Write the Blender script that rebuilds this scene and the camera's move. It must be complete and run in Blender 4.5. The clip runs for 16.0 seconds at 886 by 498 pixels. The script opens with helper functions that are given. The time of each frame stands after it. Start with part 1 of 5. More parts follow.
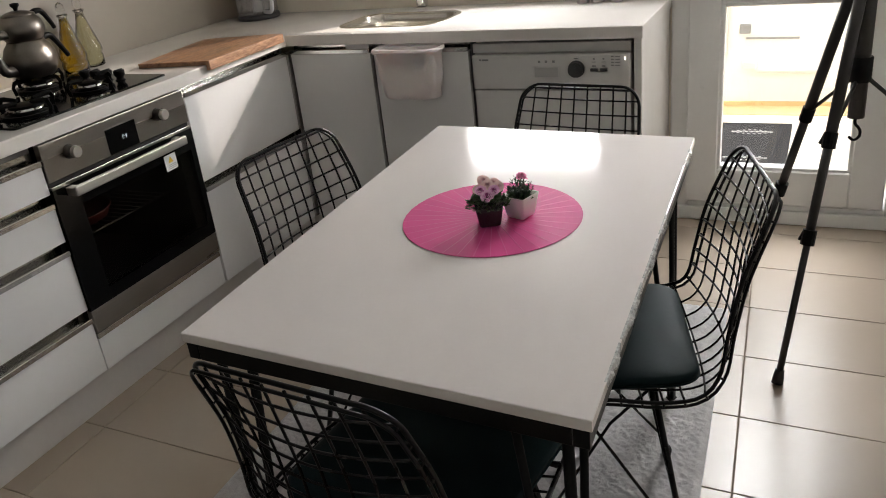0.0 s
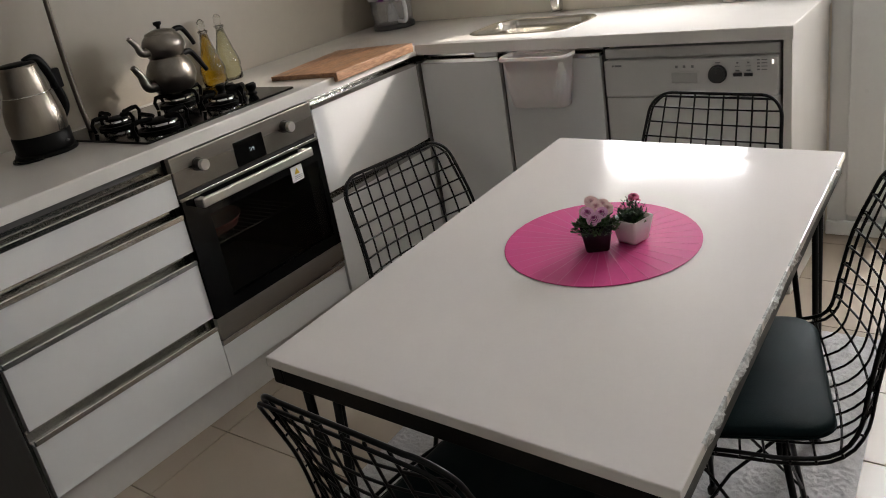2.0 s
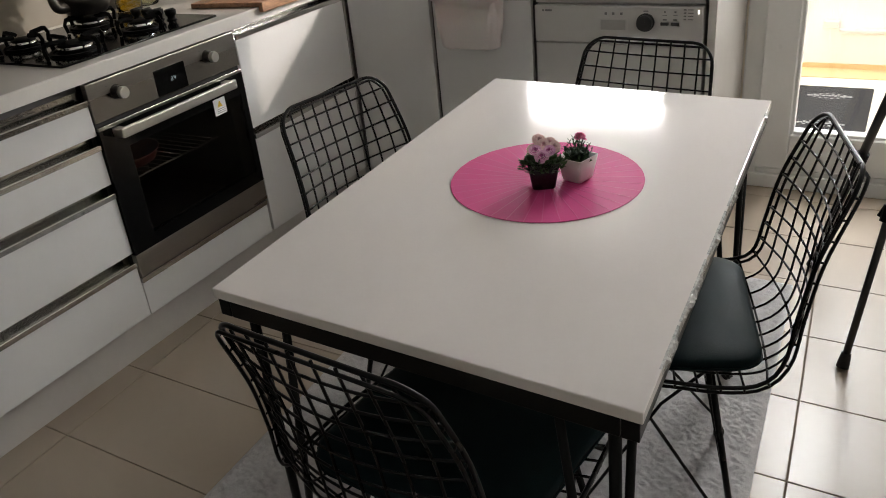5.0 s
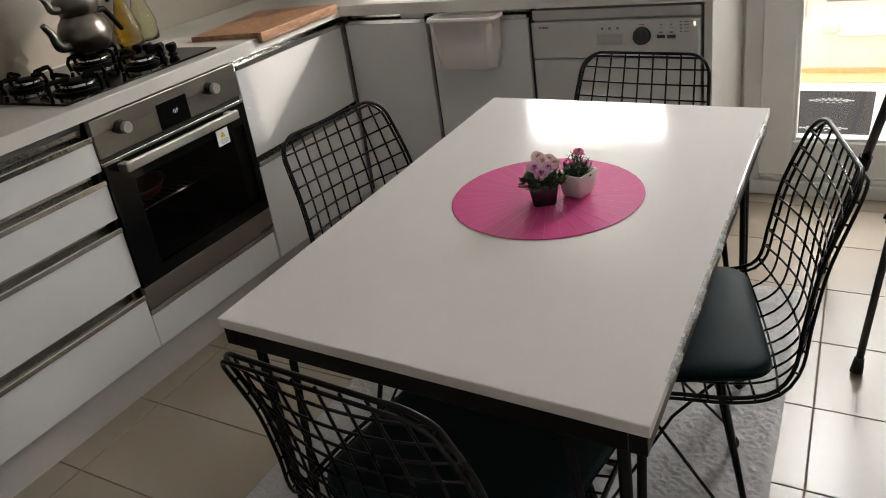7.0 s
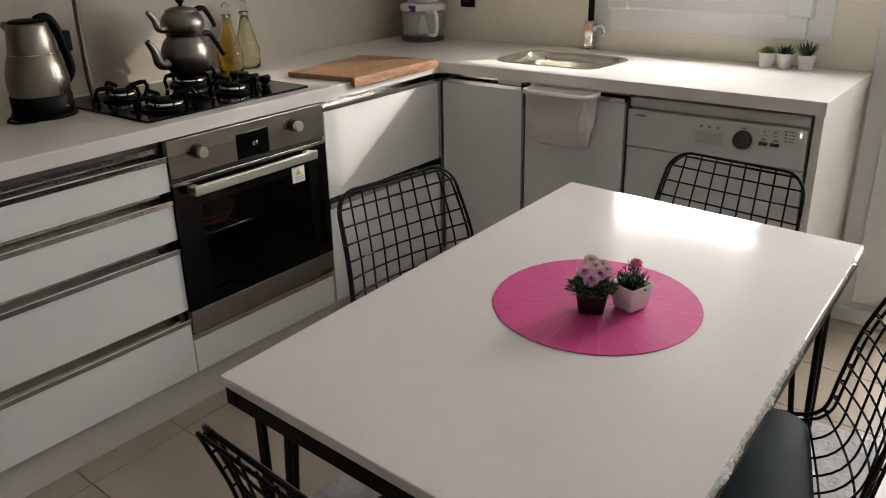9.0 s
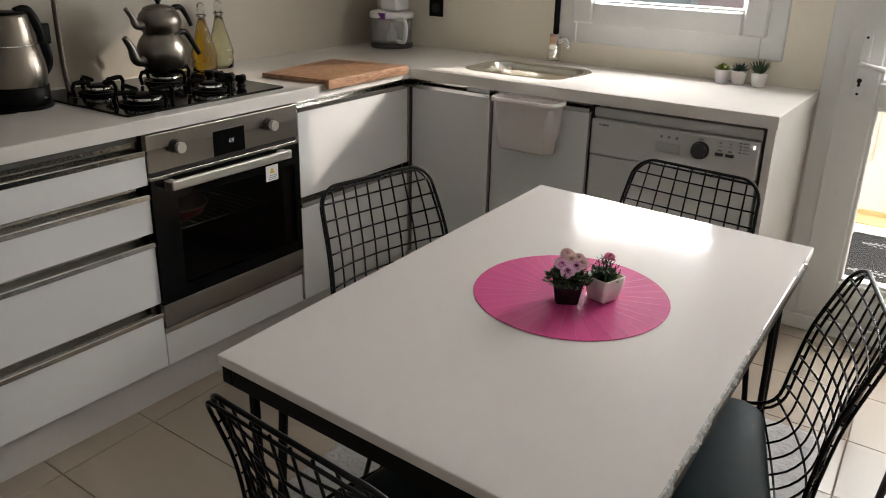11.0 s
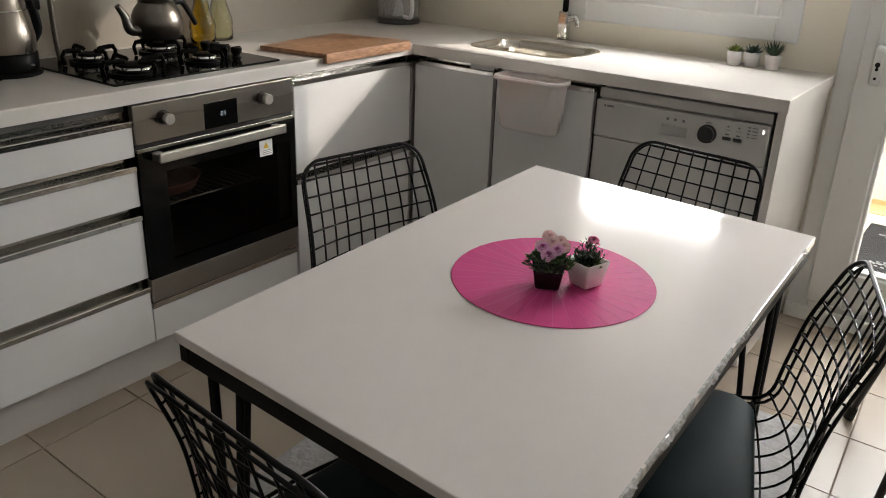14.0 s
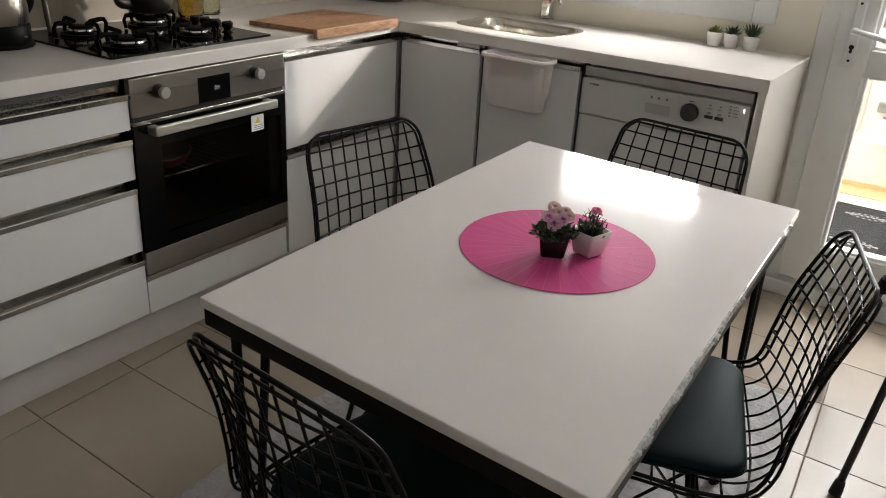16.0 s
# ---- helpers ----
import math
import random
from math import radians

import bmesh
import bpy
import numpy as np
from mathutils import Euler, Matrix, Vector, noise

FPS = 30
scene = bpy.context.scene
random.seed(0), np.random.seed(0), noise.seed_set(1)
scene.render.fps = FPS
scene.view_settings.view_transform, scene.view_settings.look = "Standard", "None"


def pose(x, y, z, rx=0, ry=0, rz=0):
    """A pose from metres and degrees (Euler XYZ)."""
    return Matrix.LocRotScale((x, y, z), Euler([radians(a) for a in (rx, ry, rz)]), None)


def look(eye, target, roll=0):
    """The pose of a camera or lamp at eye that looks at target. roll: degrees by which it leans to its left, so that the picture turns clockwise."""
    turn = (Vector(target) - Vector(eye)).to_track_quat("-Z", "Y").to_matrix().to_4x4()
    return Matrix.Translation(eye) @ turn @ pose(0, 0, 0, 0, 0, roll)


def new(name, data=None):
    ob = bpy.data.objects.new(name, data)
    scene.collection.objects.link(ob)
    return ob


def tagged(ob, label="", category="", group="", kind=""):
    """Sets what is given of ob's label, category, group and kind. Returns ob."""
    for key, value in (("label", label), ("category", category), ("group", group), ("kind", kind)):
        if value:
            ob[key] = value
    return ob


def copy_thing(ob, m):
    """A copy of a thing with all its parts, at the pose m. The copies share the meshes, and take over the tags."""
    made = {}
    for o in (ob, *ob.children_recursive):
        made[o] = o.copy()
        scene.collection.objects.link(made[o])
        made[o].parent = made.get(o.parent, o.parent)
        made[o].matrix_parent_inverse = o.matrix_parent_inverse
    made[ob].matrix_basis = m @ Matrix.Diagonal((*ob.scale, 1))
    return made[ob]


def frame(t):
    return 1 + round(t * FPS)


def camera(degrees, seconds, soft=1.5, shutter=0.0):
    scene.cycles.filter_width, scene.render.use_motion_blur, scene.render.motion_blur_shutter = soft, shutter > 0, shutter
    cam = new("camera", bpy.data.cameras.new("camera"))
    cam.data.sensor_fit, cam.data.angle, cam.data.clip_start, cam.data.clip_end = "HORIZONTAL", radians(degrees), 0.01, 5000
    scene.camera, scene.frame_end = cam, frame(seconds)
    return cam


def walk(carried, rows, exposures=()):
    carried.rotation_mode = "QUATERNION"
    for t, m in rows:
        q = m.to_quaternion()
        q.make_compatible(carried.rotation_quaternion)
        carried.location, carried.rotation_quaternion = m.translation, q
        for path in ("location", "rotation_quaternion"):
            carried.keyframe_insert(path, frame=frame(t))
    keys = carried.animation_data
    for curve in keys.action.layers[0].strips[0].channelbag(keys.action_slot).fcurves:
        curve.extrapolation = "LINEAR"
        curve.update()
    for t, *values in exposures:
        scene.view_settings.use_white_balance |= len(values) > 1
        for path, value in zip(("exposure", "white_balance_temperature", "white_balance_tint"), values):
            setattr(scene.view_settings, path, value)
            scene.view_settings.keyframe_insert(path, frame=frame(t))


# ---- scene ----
cam = camera(57.0, 16.0, soft=0.95)
PATH = [
    (0, (2.525, -3.323, 1.408), (1.7221, -1.6912, 0.5766), -6.56),
    (0.5, (2.539, -3.260, 1.415), (1.5962, -1.6923, 0.6070), -9.85),
    (0.7, (2.544, -3.243, 1.421), (1.5329, -1.6944, 0.6607), -9.83),
    (1, (2.539, -3.233, 1.418), (1.4317, -1.7265, 0.7091), -10.01),
    (1.5, (2.544, -3.216, 1.407), (1.4287, -1.7229, 0.6817), -8.02),
    (2, (2.566, -3.187, 1.396), (1.4390, -1.7295, 0.6179), -9.96),
    (2.3, (2.581, -3.177, 1.394), (1.4149, -1.7750, 0.5724), -10.60),
    (2.5, (2.590, -3.170, 1.379), (1.3634, -1.8306, 0.5424), -9.73),
    (3, (2.587, -3.146, 1.382), (1.4224, -1.7368, 0.5706), -7.41),
    (3.5, (2.577, -3.170, 1.379), (1.4950, -1.7106, 0.5429), -8.11),
    (4, (2.540, -3.172, 1.377), (1.5467, -1.6874, 0.4764), -6.89),
    (4.2, (2.523, -3.177, 1.384), (1.5855, -1.6787, 0.4483), -7.19),
    (6.3, (2.487, -3.327, 1.369), (1.6101, -1.7614, 0.4860), -4.37),
    (6.5, (2.488, -3.312, 1.366), (1.6573, -1.7483, 0.4353), -4.05),
    (7, (2.509, -3.233, 1.384), (1.5731, -1.6980, 0.5083), -8.52),
    (7.3, (2.523, -3.182, 1.387), (1.5399, -1.6659, 0.5302), -8.59),
    (7.5, (2.516, -3.160, 1.382), (1.4642, -1.6781, 0.5483), -11.97),
    (8, (2.499, -3.113, 1.384), (1.3607, -1.6866, 0.5660), -10.32),
    (8.2, (2.502, -3.093, 1.390), (1.3779, -1.6585, 0.5675), -7.04),
    (8.5, (2.504, -3.072, 1.402), (1.4144, -1.5859, 0.6249), -3.78),
    (8.8, (2.513, -3.089, 1.405), (1.4090, -1.5843, 0.6858), -1.24),
    (9, (2.528, -3.093, 1.402), (1.3938, -1.6269, 0.6508), -1.22),
    (9.2, (2.534, -3.094, 1.399), (1.4051, -1.6387, 0.6181), -1.42),
    (11.3, (2.522, -3.222, 1.397), (1.5044, -1.6621, 0.6694), 2.03),
    (11.5, (2.517, -3.233, 1.393), (1.5199, -1.6809, 0.6194), 2.23),
    (12, (2.515, -3.236, 1.388), (1.5578, -1.6644, 0.6049), 2.47),
    (12.5, (2.521, -3.214, 1.387), (1.5619, -1.6394, 0.6126), 1.61),
    (13, (2.524, -3.171, 1.385), (1.5236, -1.6203, 0.6146), 1.33),
    (13.5, (2.538, -3.130, 1.383), (1.5050, -1.6017, 0.6096), 1.47),
    (14, (2.557, -3.104, 1.370), (1.4870, -1.5986, 0.6037), 2.14),
    (14.5, (2.564, -3.104, 1.365), (1.4804, -1.6197, 0.5755), 1.46),
    (15, (2.569, -3.113, 1.367), (1.5119, -1.6086, 0.5807), 2.26),
    (15.5, (2.542, -3.158, 1.370), (1.5226, -1.6373, 0.5641), 2.75),
    (16, (2.524, -3.200, 1.371), (1.5375, -1.6587, 0.5635), 3.33),
]
walk(cam, [(t, look(e, g, r)) for t, e, g, r in PATH], [(0, 0.65, 7000, 15), (2, 0.55, 7000, 15), (3.5, 0.53, 7050, 14), (7, 0.58, 7100, 14), (9, 0.60, 7150, 15), (12.5, 0.60, 7100, 14), (16, 0.57, 7050, 14)])

# ---- world, sun, exposure ----
world = bpy.data.worlds.new("world")
scene.world = world
world.use_nodes = True
wn = world.node_tree
sky = wn.nodes.new("ShaderNodeTexSky")
sky.sky_type = "NISHITA"
sky.sun_disc = False
sky.sun_elevation = radians(25.8)
sky.sun_rotation = radians(42.0)
wn.links.new(sky.outputs["Color"], wn.nodes["Background"].inputs["Color"])
wn.nodes["Background"].inputs["Strength"].default_value = 0.15
sun = new("sun", bpy.data.lights.new("sun", "SUN"))
sun.data.energy = 5.0
sun.data.angle = radians(1.0)
sun.data.color = (1.0, 0.95, 0.88)
sun.matrix_basis = look((9, 10, 6.5), (0, 0, 0))
# area lamps added for skylight: window, door, and unseen fill over the balcony
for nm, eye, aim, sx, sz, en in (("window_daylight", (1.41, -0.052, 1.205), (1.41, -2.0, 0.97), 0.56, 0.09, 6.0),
                                 ("door_daylight", (2.425, 0.08, 1.62), (2.425, -2.0, 1.37), 0.48, 0.66, 9.0),
                                 ("balcony_sky_fill", (2.3, 1.5, 2.1), (2.35, 0.3, 0.1), 1.8, 1.0, 58.0)):
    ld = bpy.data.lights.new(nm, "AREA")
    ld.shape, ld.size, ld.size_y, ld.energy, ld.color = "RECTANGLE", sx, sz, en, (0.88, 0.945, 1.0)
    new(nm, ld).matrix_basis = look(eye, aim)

# ---- materials ----


def material(name, color, rough=0.5, metal=0.0, var=0.06, scale=8.0, fine=90.0, bump=0.0, rvar=0.08, coat=0.0, tint=None,
             stretch=(1, 1, 1), spec=0.5, rand=0.0, trans=0.0, ior=1.45, sss=0.0):
    m = bpy.data.materials.new(name)
    m.use_nodes = True
    nt = m.node_tree
    b = nt.nodes["Principled BSDF"]
    b.inputs["Metallic"].default_value = metal
    b.inputs["Coat Weight"].default_value = coat
    b.inputs["Coat Roughness"].default_value = 0.05
    b.inputs["Specular IOR Level"].default_value = spec
    b.inputs["Transmission Weight"].default_value = trans
    b.inputs["IOR"].default_value = ior
    tc = nt.nodes.new("ShaderNodeTexCoord")
    mp = nt.nodes.new("ShaderNodeMapping")
    mp.inputs["Scale"].default_value = stretch
    nt.links.new(tc.outputs["Object"], mp.inputs["Vector"])
    n1 = nt.nodes.new("ShaderNodeTexNoise")
    n1.inputs["Scale"].default_value = scale
    n1.inputs["Detail"].default_value = 4
    n2 = nt.nodes.new("ShaderNodeTexNoise")
    n2.inputs["Scale"].default_value = fine
    n2.inputs["Detail"].default_value = 3
    for n in (n1, n2):
        nt.links.new(mp.outputs["Vector"], n.inputs["Vector"])
    add = nt.nodes.new("ShaderNodeMath")
    add.operation = "ADD"
    nt.links.new(n1.outputs["Fac"], add.inputs[0])
    nt.links.new(n2.outputs["Fac"], add.inputs[1])
    fac = add.outputs[0]
    ramp = nt.nodes.new("ShaderNodeMapRange")
    ramp.inputs["From Min"].default_value = 0.6
    ramp.inputs["From Max"].default_value = 1.4
    nt.links.new(fac, ramp.inputs["Value"])
    mix = nt.nodes.new("ShaderNodeMix")
    mix.data_type = "RGBA"
    dark = [c * (1 - var) for c in color]
    lite = [min(1, c * (1 + var)) for c in (tint or color)]
    mix.inputs["A"].default_value = (*dark, 1)
    mix.inputs["B"].default_value = (*lite, 1)
    nt.links.new(ramp.outputs["Result"], mix.inputs["Factor"])
    out = mix.outputs["Result"]
    if rand:
        oi = nt.nodes.new("ShaderNodeObjectInfo")
        hs = nt.nodes.new("ShaderNodeHueSaturation")
        mr = nt.nodes.new("ShaderNodeMapRange")
        mr.inputs["To Min"].default_value = 1 - rand
        mr.inputs["To Max"].default_value = 1 + rand
        nt.links.new(oi.outputs["Random"], mr.inputs["Value"])
        nt.links.new(mr.outputs["Result"], hs.inputs["Value"])
        nt.links.new(out, hs.inputs["Color"])
        out = hs.outputs["Color"]
    nt.links.new(out, b.inputs["Base Color"])
    rr = nt.nodes.new("ShaderNodeMapRange")
    rr.inputs["From Min"].default_value = 0.3
    rr.inputs["From Max"].default_value = 0.7
    rr.inputs["To Min"].default_value = max(0.0, rough * (1 - rvar))
    rr.inputs["To Max"].default_value = min(1.0, rough * (1 + rvar))
    nt.links.new(n1.outputs["Fac"], rr.inputs["Value"])
    nt.links.new(rr.outputs["Result"], b.inputs["Roughness"])
    if bump:
        bp = nt.nodes.new("ShaderNodeBump")
        bp.inputs["Strength"].default_value = 0.6
        bp.inputs["Distance"].default_value = bump
        nt.links.new(n2.outputs["Fac"], bp.inputs["Height"])
        nt.links.new(bp.outputs["Normal"], b.inputs["Normal"])
    if sss:
        b.inputs["Subsurface Weight"].default_value = sss
    return m


M_WALL = material("glossy_cream_wall_panel", (0.88, 0.82, 0.70), 0.3, var=0.015, scale=1.5, fine=30, rvar=0.04)
# same cream panel as M_WALL, its shade put into the colour
M_WALL_SHADED = material("shaded_cream_wall_panel", (0.40, 0.358, 0.295), 0.42, var=0.02, scale=1.5, fine=30, rvar=0.02)
# rear and side walls are unseen; kept pale to bounce light forward
M_REAR = material("white_bounce_wall", (0.86, 0.84, 0.80), 0.6, var=0.02, scale=2, fine=60, bump=0.0006)
M_PLAIN = material("cream_bounce_wall", (0.82, 0.80, 0.76), 0.6, var=0.03, scale=2, fine=60, bump=0.0006)
M_CEIL = material("white_ceiling_paint", (0.82, 0.81, 0.79), 0.8, var=0.02, scale=2, fine=60)
M_PVC = material("white_pvc", (0.80, 0.80, 0.78), 0.32, var=0.02, scale=4, fine=70, rvar=0.2)
M_CAB = material("white_gloss_lacquer", (0.80, 0.795, 0.785), 0.2, var=0.012, scale=3, fine=60, rvar=0.3)
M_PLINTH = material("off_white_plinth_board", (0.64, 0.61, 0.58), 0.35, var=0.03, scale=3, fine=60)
M_CABBODY = material("grey_carcass", (0.16, 0.155, 0.15), 0.5, var=0.05)
M_TOP = material("white_quartz", (0.80, 0.765, 0.72), 0.16, var=0.02, scale=6, fine=220, rvar=0.2)
M_TABLE = material("white_gloss_tabletop", (0.80, 0.755, 0.73), 0.125, var=0.015, scale=3, fine=120, rvar=0.2, spec=0.5)
M_EDGE = material("white_table_edge_band", (0.82, 0.775, 0.74), 0.09, var=0.02)
M_FILM = material("crumpled_clear_film", (0.55, 0.55, 0.54), 0.12, var=0.5, scale=70, fine=240, spec=0.8)
M_BLACK = material("black_powder_coat", (0.004, 0.004, 0.004), 0.4, var=0.2, fine=300, bump=0.0002, spec=0.25)
M_WIRE = material("black_gloss_wire", (0.003, 0.003, 0.0035), 0.28, var=0.1, spec=0.3)
M_PAD = material("dark_teal_leatherette", (0.008, 0.020, 0.022), 0.55, var=0.3, scale=14, fine=420, bump=0.0006, spec=0.09)
M_STEEL = material("brushed_steel", (0.38, 0.355, 0.325), 0.3, metal=1.0, var=0.06, scale=3, fine=240, stretch=(1, 0.05, 1), rvar=0.25, bump=0.0001)
M_ALU = material("aluminium_profile", (0.62, 0.61, 0.59), 0.15, metal=1.0, var=0.08, scale=5, fine=34, rvar=0.3, bump=0.0012)
M_CHROME = material("polished_chrome", (0.78, 0.78, 0.77), 0.08, metal=1.0, var=0.03)
M_KETTLE = material("brushed_kettle_steel", (0.32, 0.285, 0.245), 0.32, metal=1.0, var=0.07, scale=6, fine=260, stretch=(1, 1, 0.04), rvar=0.25)
M_TEA = material("worn_teapot_steel", (0.25, 0.228, 0.205), 0.31, metal=1.0, var=0.08, scale=30, fine=200, rvar=0.07)
M_OVGLASS = material("black_oven_glass", (0.003, 0.003, 0.003), 0.07, var=0.1, spec=0.22)
M_OVWIN = material("dark_oven_window", (0.42, 0.40, 0.37), 0.02, var=0.05, scale=5, spec=0.3, trans=1.0, ior=1.2)
M_CAVITY = material("black_oven_enamel", (0.012, 0.011, 0.010), 0.35, var=0.2)
M_TIN = material("dull_red_enamel", (0.19, 0.03, 0.022), 0.5, var=0.2)
M_HOB = material("black_hob_glass", (0.006, 0.006, 0.006), 0.1, var=0.1, spec=0.35)
M_IRON = material("cast_iron", (0.003, 0.003, 0.003), 0.5, var=0.2, fine=250, bump=0.0003, spec=0.12)
M_BPLASTIC = material("black_plastic", (0.004, 0.004, 0.004), 0.45, var=0.1, spec=0.14)
M_DW = material("light_grey_appliance_enamel", (0.66, 0.645, 0.62), 0.32, var=0.015)
M_DWKNOB = material("dark_grey_plastic", (0.06, 0.06, 0.06), 0.4, var=0.1)
M_BIN = material("pale_pink_plastic", (0.88, 0.80, 0.78), 0.42, var=0.02, fine=140, sss=0.08)
M_WOOD = material("oiled_beech", (0.19, 0.085, 0.04), 0.45, var=0.35, scale=4, fine=22, stretch=(12, 1.6, 12), tint=(0.44, 0.245, 0.14), bump=0.0004, rvar=0.2)
M_TILE = material("beige_ceramic_tile", (0.395, 0.325, 0.258), 0.27, var=0.012, scale=2.2, fine=40, rvar=0.03, rand=0.04)
M_GROUT = material("brown_grout", (0.20, 0.15, 0.11), 0.85, var=0.15, fine=140, bump=0.0006)
M_RUG = material("light_grey_plush", (0.479, 0.465, 0.461), 0.95, var=0.2, scale=50, fine=400, bump=0.003, spec=0.1)
M_PINK = material("pink_woven_vinyl", (0.66, 0.062, 0.245), 0.6, var=0.06, scale=40, fine=500, bump=0.0003, rand=0.03, spec=0.3)
# paler line paints the light caught by each strip's overlapping edge
M_RIDGE_LIT = material("lit_ridge_pink", (0.66, 0.085, 0.27), 0.4, var=0.05)
M_PINKIN = material("pink_backing", (0.60, 0.05, 0.22), 0.6, var=0.06)
M_POTB = material("black_glazed_pot", (0.012, 0.008, 0.010), 0.22, var=0.1)
M_POTW = material("white_plastic_pot", (0.82, 0.78, 0.76), 0.4, var=0.02, sss=0.05)
M_LEAF = material("green_plastic_leaf", (0.06, 0.13, 0.045), 0.5, var=0.3, scale=60, fine=200, rand=0.15)
M_LEAFD = material("blue_green_leaf", (0.03, 0.075, 0.05), 0.5, var=0.3, scale=60)
M_LEAFY = material("yellow_green_leaf", (0.16, 0.20, 0.035), 0.5, var=0.3, scale=60)
M_LEAFK = material("dark_green_leaf", (0.035, 0.075, 0.035), 0.5, var=0.3, scale=60)
M_ROSE = material("pale_pink_petal", (0.92, 0.52, 0.57), 0.7, var=0.06, scale=130, fine=420, tint=(0.95, 0.66, 0.68), spec=0.2)
M_LILAC = material("lilac_petal", (0.58, 0.09, 0.34), 0.7, var=0.1, scale=150, fine=420, tint=(0.74, 0.20, 0.50), spec=0.2)
M_RIM = material("pale_lilac_petal_rim", (0.96, 0.54, 0.78), 0.7, var=0.06, scale=150, spec=0.2)
M_ROSERIM = material("cream_pink_petal_rim", (0.99, 0.72, 0.70), 0.7, var=0.05, scale=150, spec=0.2)
M_RED = material("crimson_petal", (0.75, 0.16, 0.32), 0.6, var=0.2, scale=120)
M_SOIL = material("dark_soil", (0.02, 0.014, 0.01), 0.9, var=0.3)
M_FRIDGE = material("dark_inox_fridge", (0.11, 0.108, 0.105), 0.34, metal=0.85, var=0.05, fine=200, stretch=(1, 1, 0.05))
M_SINK = material("satin_sink_steel", (0.78, 0.74, 0.67), 0.2, metal=1.0, var=0.06, fine=200, rvar=0.2)
M_DARK = material("dark_rubber", (0.015, 0.014, 0.013), 0.7, var=0.1)
M_WPLASTIC = material("white_plastic", (0.78, 0.77, 0.78), 0.35, var=0.02)
M_PURPLE = material("purple_plastic", (0.16, 0.02, 0.20), 0.35, var=0.05)
M_YELLOW = material("yellow_painted_metal", (0.50, 0.30, 0.04), 0.4, var=0.1)
M_HOSE = material("braided_hose", (0.12, 0.10, 0.082), 0.4, metal=0.7, var=0.3, fine=500, bump=0.0006)
M_LABEL = material("white_sticker", (0.85, 0.84, 0.80), 0.5, var=0.02)
M_AMBERMARK = material("yellow_mark", (0.75, 0.50, 0.05), 0.5, var=0.05)
M_GREYMARK = material("grey_print", (0.22, 0.22, 0.22), 0.5, var=0.05)
M_MATOUT = material("charcoal_doormat", (0.018, 0.018, 0.02), 0.95, var=0.2, fine=260, bump=0.002)
M_MATORN = material("white_mat_print", (0.38, 0.38, 0.37), 0.9, var=0.1)
M_BALC = material("cream_balcony_tile", (0.80, 0.72, 0.58), 0.4, var=0.06, scale=3)
M_PARAPET = material("white_render", (0.82, 0.80, 0.76), 0.8, var=0.04, scale=2, bump=0.001)
M_ORANGE = material("ochre_tile", (0.72, 0.50, 0.26), 0.5, var=0.08)
M_PINKWALL = material("salmon_facade", (0.85, 0.58, 0.53), 0.8, var=0.05)
M_GREYBOX = material("grey_vent_plastic", (0.25, 0.25, 0.25), 0.6, var=0.05)
# lifted off black, the veiling haze is in this grey
M_TRIPOD = material("hazed_black_tube", (0.040, 0.038, 0.036), 0.33, var=0.1, metal=0.3)


def emitter(name, color, strength):
    m = bpy.data.materials.new(name)
    m.use_nodes = True
    b = m.node_tree.nodes["Principled BSDF"]
    b.inputs["Base Color"].default_value = (0.01, 0.01, 0.01, 1)
    b.inputs["Emission Color"].default_value = (*color, 1)
    b.inputs["Emission Strength"].default_value = strength
    return m


M_DIGIT = emitter("clock_digit_glow", (0.75, 0.9, 1.0), 0.8)
M_LED = emitter("indicator_lamp", (1.0, 0.97, 0.9), 1.6)


def glass(name, color=(1, 1, 1), rough=0.0, ior=1.45):
    m = bpy.data.materials.new(name)
    m.use_nodes = True
    nt = m.node_tree
    b = nt.nodes["Principled BSDF"]
    b.inputs["Base Color"].default_value = (*color, 1)
    b.inputs["Roughness"].default_value = rough
    b.inputs["Transmission Weight"].default_value = 1.0
    b.inputs["IOR"].default_value = ior
    return m


M_GLASS = glass("clear_glass", (0.98, 0.99, 0.98))
M_BOTGLASS = glass("bottle_glass", (0.99, 0.99, 0.97))
M_OIL = material("amber_oil", (1.0, 0.60, 0.03), 0.03, var=0.06, scale=20, trans=0.9, ior=1.33)
M_VINEGAR = material("pale_yellow_oil", (1.0, 0.95, 0.60), 0.03, var=0.03, scale=20, trans=0.9, ior=1.33)
M_CLEARPL = material("clear_plastic_bowl", (0.85, 0.84, 0.84), 0.1, var=0.02)
M_CLEARPL.node_tree.nodes["Principled BSDF"].inputs["Alpha"].default_value = 0.28


